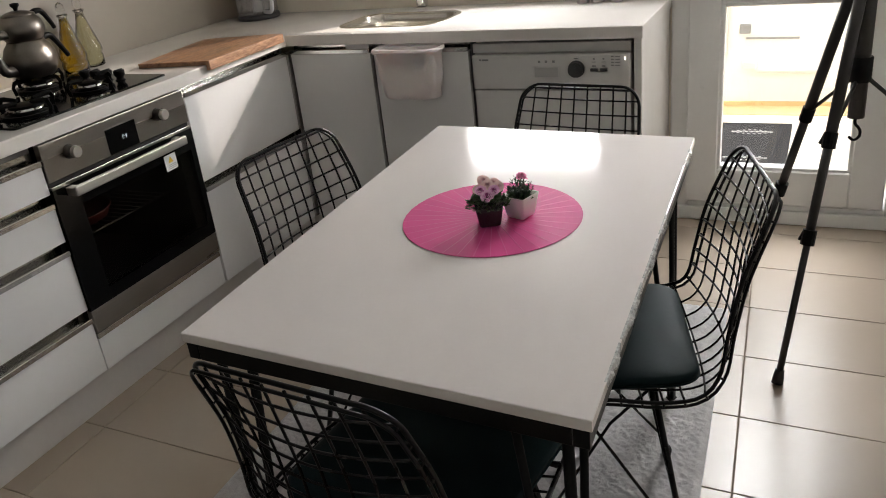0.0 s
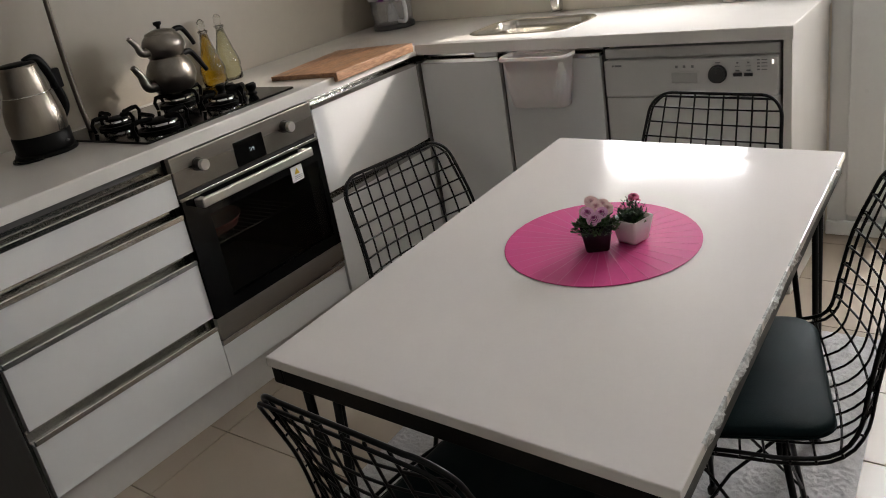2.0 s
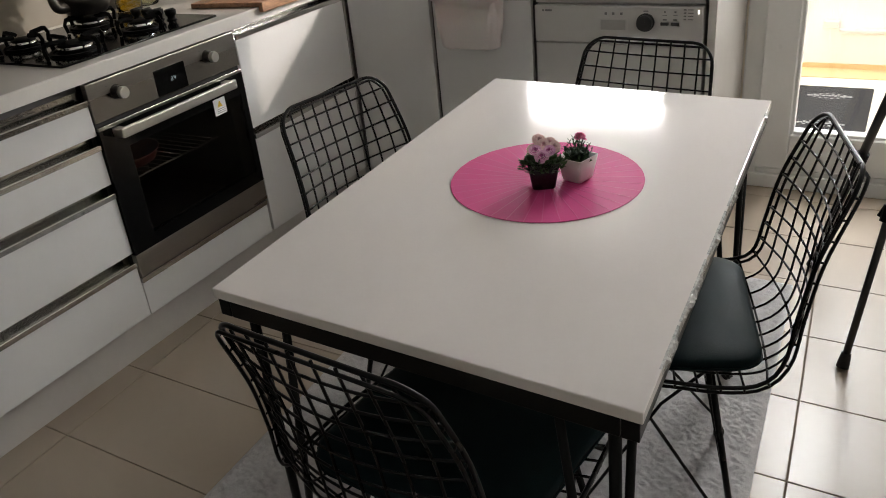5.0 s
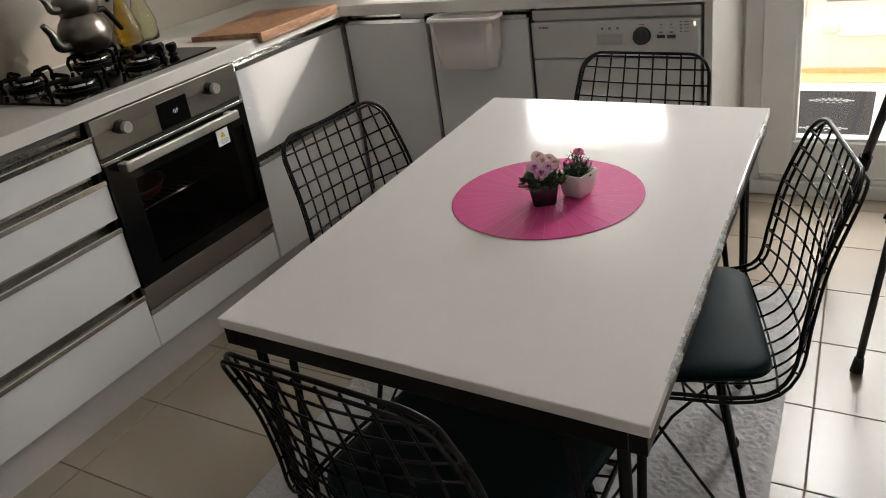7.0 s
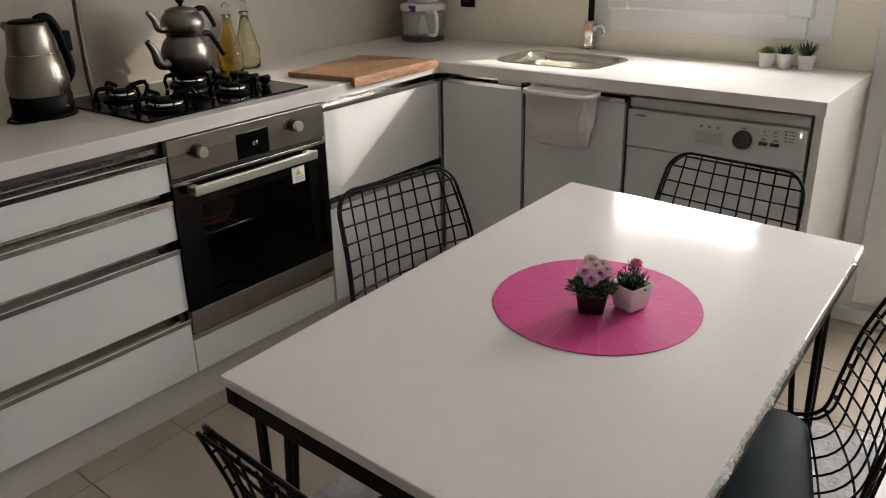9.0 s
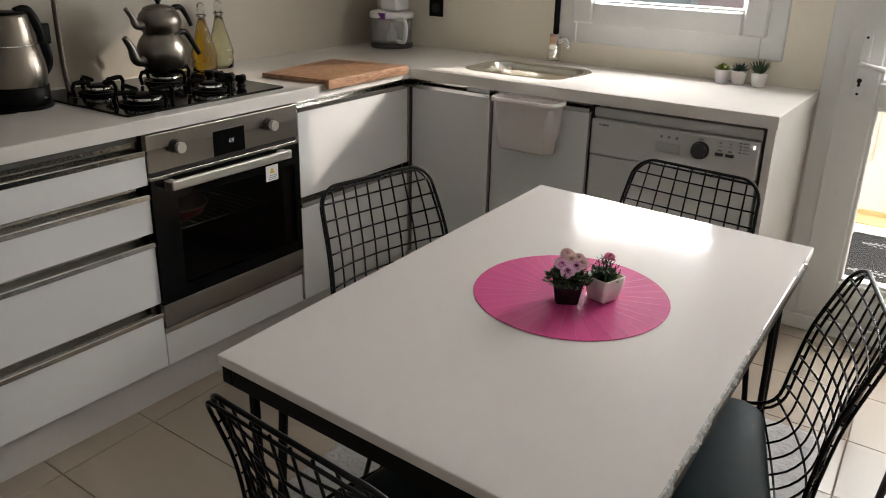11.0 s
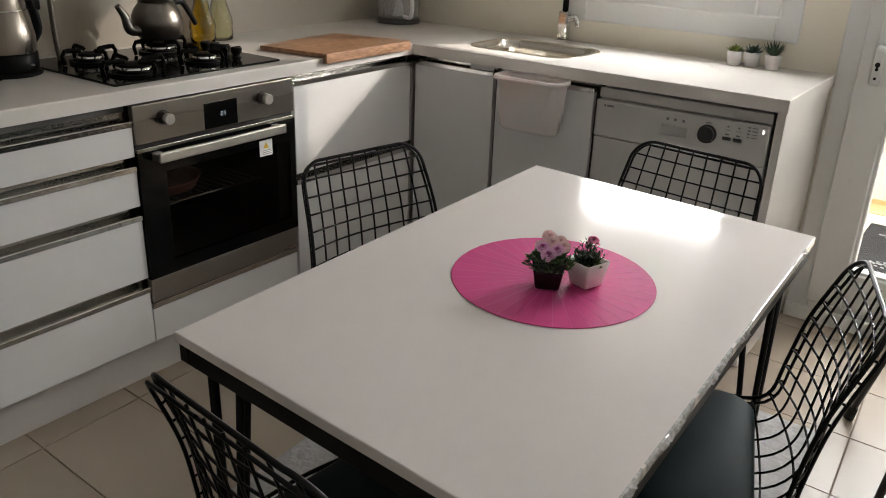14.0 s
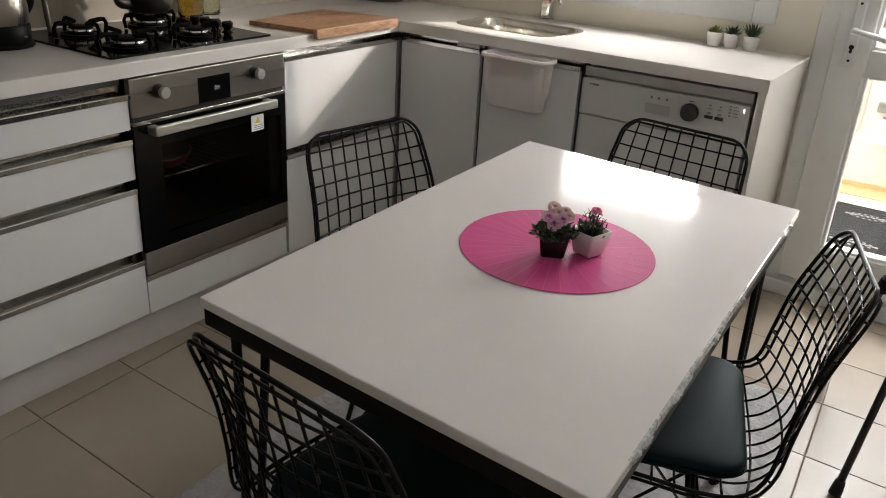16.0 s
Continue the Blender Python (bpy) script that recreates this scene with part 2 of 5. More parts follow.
def blind_fabric():
    m = bpy.data.materials.new("sheer_blind_fabric")
    m.use_nodes = True
    nt = m.node_tree
    out = nt.nodes["Material Output"]
    b = nt.nodes["Principled BSDF"]
    b.inputs["Base Color"].default_value = (0.82, 0.80, 0.76, 1)
    b.inputs["Roughness"].default_value = 0.8
    tr = nt.nodes.new("ShaderNodeBsdfTransparent")
    tl = nt.nodes.new("ShaderNodeBsdfTranslucent")
    tl.inputs["Color"].default_value = (0.8, 0.77, 0.7, 1)
    m1 = nt.nodes.new("ShaderNodeMixShader")
    m1.inputs["Fac"].default_value = 0.15
    m2 = nt.nodes.new("ShaderNodeMixShader")
    m2.inputs["Fac"].default_value = 0.22
    nt.links.new(b.outputs["BSDF"], m1.inputs[1])
    nt.links.new(tl.outputs["BSDF"], m1.inputs[2])
    nt.links.new(m1.outputs["Shader"], m2.inputs[1])
    nt.links.new(tr.outputs["BSDF"], m2.inputs[2])
    nt.links.new(m2.outputs["Shader"], out.inputs["Surface"])
    return m


M_BLIND = blind_fabric()

# ---- mesh helpers ----
PLACE = {}


def thing(name, x, y, z, label, category, group="", kind="", rz=0):
    ob = new(name)
    ob.empty_display_size = 0.05
    ob.matrix_basis = pose(x, y, z, 0, 0, rz)
    PLACE[ob] = ob.matrix_basis.copy()
    return tagged(ob, label, category, group, kind)


def part(name, bm, mat, parent=None, label="", smooth=False):
    """Links a bmesh given in world coordinates as one mesh object under its thing."""
    m = PLACE.get(parent, Matrix())
    if parent is not None:
        bm.transform(m.inverted())
    bmesh.ops.recalc_face_normals(bm, faces=bm.faces)
    me = bpy.data.meshes.new(name)
    if smooth:
        for f in bm.faces:
            f.smooth = True
    bm.to_mesh(me)
    bm.free()
    me.materials.append(mat)
    ob = new(name, me)
    if parent is not None:
        ob.parent = parent
    PLACE[ob] = m.copy()
    return tagged(ob, label) if label else ob


def box(x0, x1, y0, y1, z0, z1, b=0.0, seg=2, bm=None):
    bm = bm or bmesh.new()
    m = Matrix.Translation(((x0 + x1) / 2, (y0 + y1) / 2, (z0 + z1) / 2)) @ Matrix.Diagonal((abs(x1 - x0), abs(y1 - y0), abs(z1 - z0), 1))
    vs = bmesh.ops.create_cube(bm, size=1, matrix=m)["verts"]
    if b:
        es = list({e for v in vs for e in v.link_edges})
        bmesh.ops.bevel(bm, geom=es, offset=b, segments=seg, profile=0.5, affect="EDGES")
    return bm


def tube(pts, r, n=8, bm=None, closed=False, r2=None):
    bm = bm or bmesh.new()
    pts = [Vector(p) for p in pts]
    rings, count = [], len(pts)
    up = None
    for i, p in enumerate(pts):
        a = pts[i - 1] if (i or closed) else p
        c = pts[(i + 1) % count] if (i < count - 1 or closed) else p
        d = (c - a).normalized()
        if up is None:
            up = Vector((0, 0, 1)) if abs(d.z) < 0.9 else Vector((1, 0, 0))
        s = d.cross(up).normalized()
        up = s.cross(d).normalized()
        rad = r if r2 is None else r + (r2 - r) * i / (count - 1)
        rings.append([bm.verts.new(p + rad * (math.cos(2 * math.pi * k / n) * s + math.sin(2 * math.pi * k / n) * up)) for k in range(n)])
    for i in range(count if closed else count - 1):
        a, c = rings[i], rings[(i + 1) % count]
        for k in range(n):
            bm.faces.new((a[k], a[(k + 1) % n], c[(k + 1) % n], c[k]))
    if not closed:
        bm.faces.new(rings[0])
        bm.faces.new(rings[-1])
    return bm


def lathe(profile, x, y, n=32, bm=None, sx=1.0, sy=1.0):
    """Turns a profile of (radius, z) round the upright axis through x, y."""
    bm = bm or bmesh.new()
    rings = []
    for r, z in profile:
        if r < 1e-5:
            rings.append([bm.verts.new((x, y, z))])
        else:
            rings.append([bm.verts.new((x + sx * r * math.cos(2 * math.pi * k / n), y + sy * r * math.sin(2 * math.pi * k / n), z)) for k in range(n)])
    for a, c in zip(rings, rings[1:]):
        for k in range(n):
            q = [a[k % len(a)], a[(k + 1) % len(a)], c[(k + 1) % len(c)], c[k % len(c)]]
            q = list(dict.fromkeys(q))
            if len(q) > 2:
                bm.faces.new(q)
    return bm


def spline(pts, n=6):
    """Catmull-Rom through points of any dimension."""
    pts = [Vector(p) for p in pts]
    out = []
    for i in range(len(pts) - 1):
        p0, p1, p2, p3 = pts[max(i - 1, 0)], pts[i], pts[i + 1], pts[min(i + 2, len(pts) - 1)]
        for k in range(n):
            t = k / n
            out.append(0.5 * (2 * p1 + (p2 - p0) * t + (2 * p0 - 5 * p1 + 4 * p2 - p3) * t * t + (3 * p1 - p0 - 3 * p2 + p3) * t ** 3))
    out.append(pts[-1])
    return out


def rounded_rect(x0, x1, y0, y1, r, n=6):
    out = []
    for cx, cy, a0 in ((x1 - r, y1 - r, 0), (x0 + r, y1 - r, 90), (x0 + r, y0 + r, 180), (x1 - r, y0 + r, 270)):
        for k in range(n + 1):
            a = radians(a0 + 90 * k / n)
            out.append((cx + r * math.cos(a), cy + r * math.sin(a)))
    return out


def loft(loops, bm=None, cap0=True, cap1=True):
    bm = bm or bmesh.new()
    rings = [[bm.verts.new(p) for p in lp] for lp in loops]
    n = len(rings[0])
    for a, c in zip(rings, rings[1:]):
        for k in range(n):
            bm.faces.new((a[k], a[(k + 1) % n], c[(k + 1) % n], c[k]))
    if cap0:
        bm.faces.new(rings[0])
    if cap1:
        bm.faces.new(rings[-1])
    return bm


def slab(outline, z0, z1, holes=(), b=0.0):
    """A level slab of any outline, with holes."""
    bm = bmesh.new()
    edges = []
    for lp in (outline, *holes):
        vs = [bm.verts.new((p[0], p[1], z1)) for p in lp]
        edges += [bm.edges.new((vs[i], vs[(i + 1) % len(vs)])) for i in range(len(vs))]
    bmesh.ops.triangle_fill(bm, use_beauty=True, use_dissolve=True, edges=edges)
    faces = list(bm.faces)
    if faces[0].normal.z == 0:
        bm.normal_update()
    ext = bmesh.ops.extrude_face_region(bm, geom=faces)
    for v in [g for g in ext["geom"] if isinstance(g, bmesh.types.BMVert)]:
        v.co.z = z0
    return bm


def plain(name, bm, mat, label, category, kind="structure"):
    ob = part(name, bm, mat)
    return tagged(ob, label, category, "", kind)


# ---- the room ----
X1, Y0, H = 3.35, -4.7, 2.6
YN = -0.05
WT = 0.2
plain("wall_west", box(-WT, 0, Y0 - WT, WT, -0.05, H), M_WALL_SHADED, "glossy cream panelled kitchen wall behind the hob", "wall")
plain("wall_east", box(X1, X1 + WT, Y0 - WT, WT, -0.05, H), M_PLAIN, "plain unseen side wall, pale to bounce light", "wall")
plain("wall_south", box(0, X1, Y0 - WT, Y0, -0.05, H), M_REAR, "plain unseen rear wall, white to bounce light", "wall")
plain("ceiling", box(-WT, X1 + WT, Y0 - WT, WT, H, H + 0.15), M_CEIL, "plain white ceiling", "ceiling")
WX0, WX1, WZ0, WZ1 = 0.97, 1.83, 0.99, 2.12      # window opening
DX0, DX1, DZ1 = 2.02, 2.85, 2.15                 # door opening
bm = bmesh.new()
for x0, x1, z0, z1 in ((0, WX0, -0.05, H), (WX0, WX1, -0.05, WZ0), (WX0, WX1, WZ1, H), (WX1, DX0, -0.05, H), (DX0, DX1, DZ1, H), (DX1, X1, -0.05, H)):
    box(x0, x1, YN, WT, z0, z1, bm=bm)
bmesh.ops.remove_doubles(bm, verts=bm.verts, dist=1e-5)
plain("wall_north", bm, M_WALL, "glossy cream wall with a window above the sink and a glazed door", "wall")

floor = plain("floor", box(0, X1, Y0, 0.0, -0.06, -0.004), M_GROUT, "beige rectangular ceramic floor tiles with brown joints", "floor")
plain("threshold", box(DX0, DX1, -0.05, WT + 0.05, -0.05, 0.03, 0.004), M_PARAPET, "pale stone door threshold", "threshold")

# window
win = thing("window_1", (WX0 + WX1) / 2, 0.03, WZ0, "white plastic framed window with an added sheer blind", "window", kind="structure")


def frame_ring(x0, x1, z0, z1, w, y0, y1, b=0.004):
    bm = bmesh.new()
    box(x0, x0 + w, y0, y1, z0, z1, b, 1, bm)
    box(x1 - w, x1, y0, y1, z0, z1, b, 1, bm)
    box(x0 + w - 0.001, x1 - w + 0.001, y0, y1, z0, z0 + w, b, 1, bm)
    box(x0 + w - 0.001, x1 - w + 0.001, y0, y1, z1 - w, z1, b, 1, bm)
    return bm


part("window_frame", frame_ring(WX0 - 0.005, WX1 + 0.028, WZ0 - 0.005, WZ1 + 0.02, 0.082, -0.012, 0.075), M_PVC, win)
sash = part("sash", frame_ring(1.032, 1.794, 1.063, 2.06, 0.086, -0.03, 0.05, 0.008), M_PVC, win)
part("glazing_bead", frame_ring(1.112, 1.714, 1.143, 1.980, 0.014, -0.02, 0.03, 0.003), M_PVC, win)
pane = part("pane", box(1.116, 1.710, 0.018, 0.024, 1.147, 1.978), M_GLASS, win, "clear window glass")
pane.visible_shadow = False
# blind not seen, added so only part of the sun reaches the drawers
blind = thing("roller_blind", 1.41, 0.0, 1.249, "off-white sheer blind, unseen, added over the upper pane to dim the sun", "blind")
bm = bmesh.new()
bm.faces.new([bm.verts.new(p) for p in ((1.127, 0.004, 1.262), (1.699, 0.004, 1.262), (1.699, 0.004, 1.964), (1.127, 0.004, 1.964))])
part("fabric", bm, M_BLIND, blind)
part("bottom_bar", box(1.127, 1.699, -0.003, 0.008, 1.249, 1.263, 0.002), M_PVC, blind)

# door
door = thing("door_1", (DX0 + DX1) / 2, 0.03, 0.03, "white plastic balcony door with two glass panes, closed", "door", kind="structure")
bm = bmesh.new()
box(DX0 - 0.02, DX0 + 0.05, -0.012, 0.075, 0.03, DZ1 + 0.02, 0.004, 1, bm)
box(DX1 - 0.05, DX1 + 0.02, -0.012, 0.075, 0.03, DZ1 + 0.02, 0.004, 1, bm)
box(DX0 + 0.05, DX1 - 0.05, -0.012, 0.075, DZ1 - 0.05, DZ1 + 0.02, 0.004, 1, bm)
box(DX0 + 0.05, DX1 - 0.05, -0.012, 0.075, 0.03, 0.075, 0.004, 1, bm)
part("door_frame", bm, M_PVC, door)
LX0, LX1 = 2.065, 2.79
bm = bmesh.new()
GX0, GX1 = 2.185, 2.67
for x0, x1, z0, z1 in ((LX0, GX0, 0.08, 2.09), (GX1, LX1, 0.08, 2.09), (GX0, GX1, 0.08, 0.222), (GX0, GX1, 0.866, 0.952), (GX0, GX1, 1.97, 2.09)):
    box(x0, x1, -0.03, 0.045, z0, z1, 0.005, 1, bm)
leaf = part("door_leaf", bm, M_PVC, door)
for z0, z1 in ((0.222, 0.866), (0.952, 1.97)):
    part("glazing_bead", frame_ring(GX0 - 0.004, GX1 + 0.004, z0 - 0.004, z1 + 0.004, 0.016, -0.022, 0.03, 0.003), M_PVC, door)
    pn = part("pane", box(GX0, GX1, 0.004, 0.010, z0, z1), M_GLASS, door, "clear door glass")
    pn.visible_shadow = False
part("handle_plate", box(2.108, 2.142, -0.040, -0.029, 0.885, 1.125, 0.006, 2), M_PVC, door)
lever = tube([(2.125, -0.035, 1.01), (2.125, -0.075, 1.01), (2.135, -0.088, 1.01), (2.18, -0.09, 1.003), (2.245, -0.086, 0.992)], 0.010, 10)
part("door_handle", lever, M_PVC, door, "white lever handle", True)
kh = tube([(2.125, -0.039, 0.953), (2.125, -0.043, 0.953)], 0.008, 14)
tube([(2.125, -0.039, 0.938), (2.125, -0.043, 0.938)], 0.005, 10, kh)
box(2.1215, 2.1285, -0.043, -0.039, 0.933, 0.953, bm=kh)
part("keyhole", kh, M_DARK, door, "dark lock cylinder")
for z in (0.908, 1.096):
    part("screw", tube([(2.125, -0.039, z), (2.125, -0.042, z)], 0.0045, 12), M_DARK, door)
plain("door_trim", box(DX0 - 0.02, DX1 + 0.02, -0.085, -0.063, 0.0, 0.055, 0.004), M_PVC, "white plastic strip along the door foot", "trim")

for ob in (win, blind, door):
    ob.matrix_basis = Matrix.Translation((0, YN, 0)) @ ob.matrix_basis

# ---- outside the door ----
plain("balcony_floor", box(-0.6, 3.6, WT, 1.62, -0.12, 0.0), M_BALC, "sunlit cream balcony floor", "floor")
plain("ground", box(-300, 300, 1.62, 600, -6.2, -6.0), M_BALC, "distant pale ground beyond the balcony", "ground")
pw = thing("balcony_parapet", 1.7, 1.7, 0, "white rendered balcony parapet above an ochre tiled foot", "parapet", kind="structure")
part("parapet_wall", box(-0.6, 4.6, 1.62, 1.76, -0.12, 0.78), M_PARAPET, pw)
part("coping", box(-0.6, 4.6, 1.59, 1.79, 0.78, 0.82, 0.006), M_PARAPET, pw)
part("skirting", box(-0.6, 4.6, 1.605, 1.62, 0.0, 0.028, 0.003), M_ORANGE, pw, "ochre tile skirting")
plain("balcony_border", box(-0.6, 3.4, 1.43, 1.604, 0.0005, 0.005, 0.001), M_ORANGE, "ochre tiled border along the balcony floor", "floor")
part("ledge", box(2.21, 2.54, 1.575, 1.62, 0.203, 0.219, 0.003), M_DW, pw, "narrow grey ledge")
part("conduit", tube([(2.14, 1.612, 0.39), (2.42, 1.612, 0.388)], 0.006, 8), M_GREYBOX, pw, "thin grey conduit")
part("pilaster", box(1.70, 2.046, 1.585, 1.62, 0.30, 0.78, 0.004), M_PINKWALL, pw, "salmon painted pilaster")
vent = thing("wall_vent", 2.136, 1.60, 0.44, "square grey plastic vent on the white parapet", "vent")
part("cover", box(2.106, 2.166, 1.59, 1.62, 0.420, 0.470, 0.004), M_GREYBOX, vent)
bx = thing("junction_box", 2.13, 1.60, 0.20, "small pale wall box on the parapet", "junction box")
part("cover", box(2.13, 2.205, 1.58, 1.62, 0.222, 0.262, 0.005), M_DW, bx)
# unseen wall, added to stop direct sun coming through the door
plain("sun_block_wall", box(3.4, 4.6, WT, 1.62, -0.12, 3.2), M_PARAPET, "plain white wall, unseen, added to keep the sun off the door", "wall")
fac = thing("apartment_building", 4.0, 14.0, -6, "salmon and white rendered apartment block beyond the balcony", "building")
part("wall", box(5, 16, 14, 22, -6.0, 2.4), M_PARAPET, fac)
# wall carried up out of view, added to keep sky out of table reflections
part("sky_screen_wall", box(-22, 5, 14.03, 22, -6.0, 13.0), M_PARAPET, fac)
for i in range(8):
    part("band", box(-5.6 + 2.7 * i, -4.4 + 2.7 * i, 13.9, 14.02, -6.0, 2.2), M_PINKWALL, fac)
for i in range(8):
    for j in range(2):
        part("window", box(-4.1 + 2.7 * i, -3.1 + 2.7 * i, 13.92, 14.02, -3.6 + 2.9 * j, -2.2 + 2.9 * j, 0.02), M_DW, fac)
mat_out = thing("doormat", 2.25, 1.0, 0.0, "charcoal doormat with white ornaments on the balcony floor", "doormat")
MX0, MX1, MY0, MY1 = 2.070, 2.425, 0.505, 1.245
part("fibre_top", box(MX0, MX1, MY0, MY1, 0.0, 0.012, 0.004), M_MATOUT, mat_out)
for cy in (0.67, 1.08):
    bm = bmesh.new()
    for k in range(-7, 8):
        w = 0.034 * math.cos(k * 0.21)
        for j in (-1, 0, 1):
            if (k + j) % 2 == 0:
                lathe([(0.0, 0.0125), (0.0085, 0.0135), (0.0, 0.0145)], 2.235 + 0.0135 * k, cy + j * w, 6, bm)
        lathe([(0.0, 0.0125), (0.0075, 0.0135), (0.0, 0.0145)], 2.235 + 0.0135 * k, cy + 0.3 * w, 5, bm)
    tagged(part("ornament", bm, M_MATORN, mat_out, "white lace print"), kind="stuff")

# ---- worktop and fitted units ----
XF, YF = 0.60, -0.60          # faces of the two runs
YL = -2.455                   # end of the left run
SINK = rounded_rect(0.780, 1.200, -0.490, -0.205, 0.07, 8)
top = thing("worktop", 0.62, -0.62, 0.86, "white quartz L-shaped kitchen worktop with a cut-out for the sink", "worktop")
outline = [(0.0, YL), (0.616, YL), (0.614, -0.618), (2.0, -0.627), (2.0, -0.0505), (0.0, -0.0505)]
bm = slab(outline, 0.86, 0.90, [SINK])
es = [e for e in bm.edges if all(abs(v.co.z - 0.9) < 1e-4 for v in e.verts) and e.calc_face_angle(0) > 0.5]
bmesh.ops.bevel(bm, geom=es, offset=0.004, segments=2, profile=0.5, affect="EDGES")
part("slab", bm, M_TOP, top)
endp = thing("end_panel", 1.985, -0.3, 0.0, "white quartz side panel closing the run beside the door", "end panel")
part("panel", box(1.966, 1.992, -0.600, -0.052, 0.0, 0.86, 0.002), M_TOP, endp)

# sink
sk = thing("sink", 0.99, -0.345, 0.70, "satin steel sink bowl with a narrow bright rim in the worktop", "sink")


def ring(x0, x1, y0, y1, r, z):
    return [(p[0], p[1], z) for p in rounded_rect(x0, x1, y0, y1, r, 8)]


loops = [ring(0.763, 1.217, -0.507, -0.188, 0.085, 0.9006), ring(0.765, 1.215, -0.505, -0.190, 0.083, 0.9022), ring(0.779, 1.201, -0.491, -0.204, 0.071, 0.9018),
         ring(0.784, 1.196, -0.486, -0.209, 0.068, 0.896), ring(0.786, 1.194, -0.484, -0.211, 0.067, 0.86), ring(0.792, 1.188, -0.478, -0.217, 0.062, 0.775),
         ring(0.82, 1.16, -0.45, -0.245, 0.04, 0.757)]
bm = loft(loops, None, False, True)
part("bowl", bm, M_SINK, sk, "", True)
part("drain", lathe([(0, 0.7575), (0.040, 0.7575), (0.050, 0.7595), (0.054, 0.7575)], 1.09, -0.38, 28), M_DARK, sk, "dark drain opening", True)

# tap
tap = thing("kitchen_tap", 0.967, -0.085, 0.90, "chrome single-lever kitchen tap with a tall black hose spout", "tap")
bm = box(0.944, 0.990, -0.108, -0.062, 0.9, 0.907, 0.003)
box(0.947, 0.987, -0.105, -0.065, 0.907, 1.016, 0.006, 2, bm)
part("base", bm, M_CHROME, tap, "chrome tap body")
part("lever", tube(spline([(0.985, -0.095, 0.985), (1.01, -0.085, 0.995), (1.028, -0.09, 0.98), (1.03, -0.09, 0.962)], 4), 0.015, 12, r2=0.009), M_CHROME, tap, "chrome side lever", True)
part("spout", tube(spline([(0.967, -0.085, 1.015), (0.967, -0.085, 1.25), (0.967, -0.095, 1.36), (0.967, -0.14, 1.41), (0.967, -0.21, 1.36), (0.967, -0.225, 1.25)], 6), 0.012, 12), M_BPLASTIC, tap, "black spring spout", True)

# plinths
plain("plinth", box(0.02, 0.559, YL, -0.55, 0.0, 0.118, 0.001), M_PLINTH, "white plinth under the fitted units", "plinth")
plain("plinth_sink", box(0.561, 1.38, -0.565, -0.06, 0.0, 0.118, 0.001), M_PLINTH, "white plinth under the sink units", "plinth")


def pull(parent, axis, face, a, b, z, h=0.026):
    """The aluminium grip along a front's top edge: an upright lip and the groove behind it."""
    bm = bmesh.new()
    if axis == "x":
        box(face - 0.004, face + 0.0045, a, b, z - 0.012, z + 0.004, 0.0015, 1, bm)
        box(face - 0.03, face - 0.004, a, b, z - 0.012, z - 0.009, bm=bm)
        box(face - 0.032, face - 0.029, a, b, z - 0.010, z + h, bm=bm)
    else:
        box(a, b, face - 0.0045, face + 0.004, z - 0.012, z + 0.004, 0.0015, 1, bm)
        box(a, b, face + 0.004, face + 0.03, z - 0.012, z - 0.009, bm=bm)
        box(a, b, face + 0.029, face + 0.032, z - 0.010, z + h, bm=bm)
    return part("grip", bm, M_ALU, parent, "aluminium grip profile")


# four-drawer unit
dr = thing("drawer_cabinet", 0.3, (YL - 1.84) / 2, 0.118, "white gloss kitchen unit with four drawers, closed", "cabinet", "fitted units")
part("body", box(0.02, 0.566, YL + 0.002, -1.838, 0.118, 0.858), M_CABBODY, dr)
for z0, z1 in ((0.711, 0.795), (0.567, 0.669), (0.344, 0.524), (0.132, 0.298)):
    d = part("drawer_front", box(0.578, XF, YL + 0.004, -1.835, z0, z1, 0.0015), M_CAB, dr)
    pull(d, "x", XF, YL + 0.004, -1.835, z1 + 0.012)

# oven unit
ou = thing("oven_cabinet", 0.3, -1.535, 0.118, "white gloss kitchen unit housing the oven", "cabinet", "fitted units")
bm = box(0.02, 0.566, -1.838, -1.832, 0.118, 0.858)
box(0.02, 0.566, -1.238, -1.232, 0.118, 0.858, bm=bm)
box(0.02, 0.566, -1.832, -1.238, 0.118, 0.24, bm=bm)
part("body", bm, M_CABBODY, ou)
pf = part("bottom_front", box(0.578, XF, -1.832, -1.240, 0.131, 0.238, 0.0015), M_CAB, ou)
part("trim_strip", box(0.575, XF + 0.004, -1.832, -1.240, 0.2405, 0.258, 0.0015), M_ALU, ou, "aluminium strip under the oven")

# corner drawers
cc = thing("corner_cabinet", 0.3, -0.92, 0.118, "white gloss corner unit with two deep drawers, closed", "cabinet", "fitted units")
part("body", box(0.02, 0.566, -1.230, -0.59, 0.118, 0.858), M_CABBODY, cc)
for z0, z1 in ((0.520, 0.820), (0.131, 0.481)):
    d = part("drawer_front", box(0.578, XF, -1.228, -0.612, z0, z1, 0.0015), M_CAB, cc)
    pull(d, "x", XF, -1.228, -0.612, z1 + 0.012)
part("corner_post", box(0.574, 0.606, -0.609, -0.578, 0.131, 0.83, 0.001), M_ALU, cc, "grey corner filler strip")

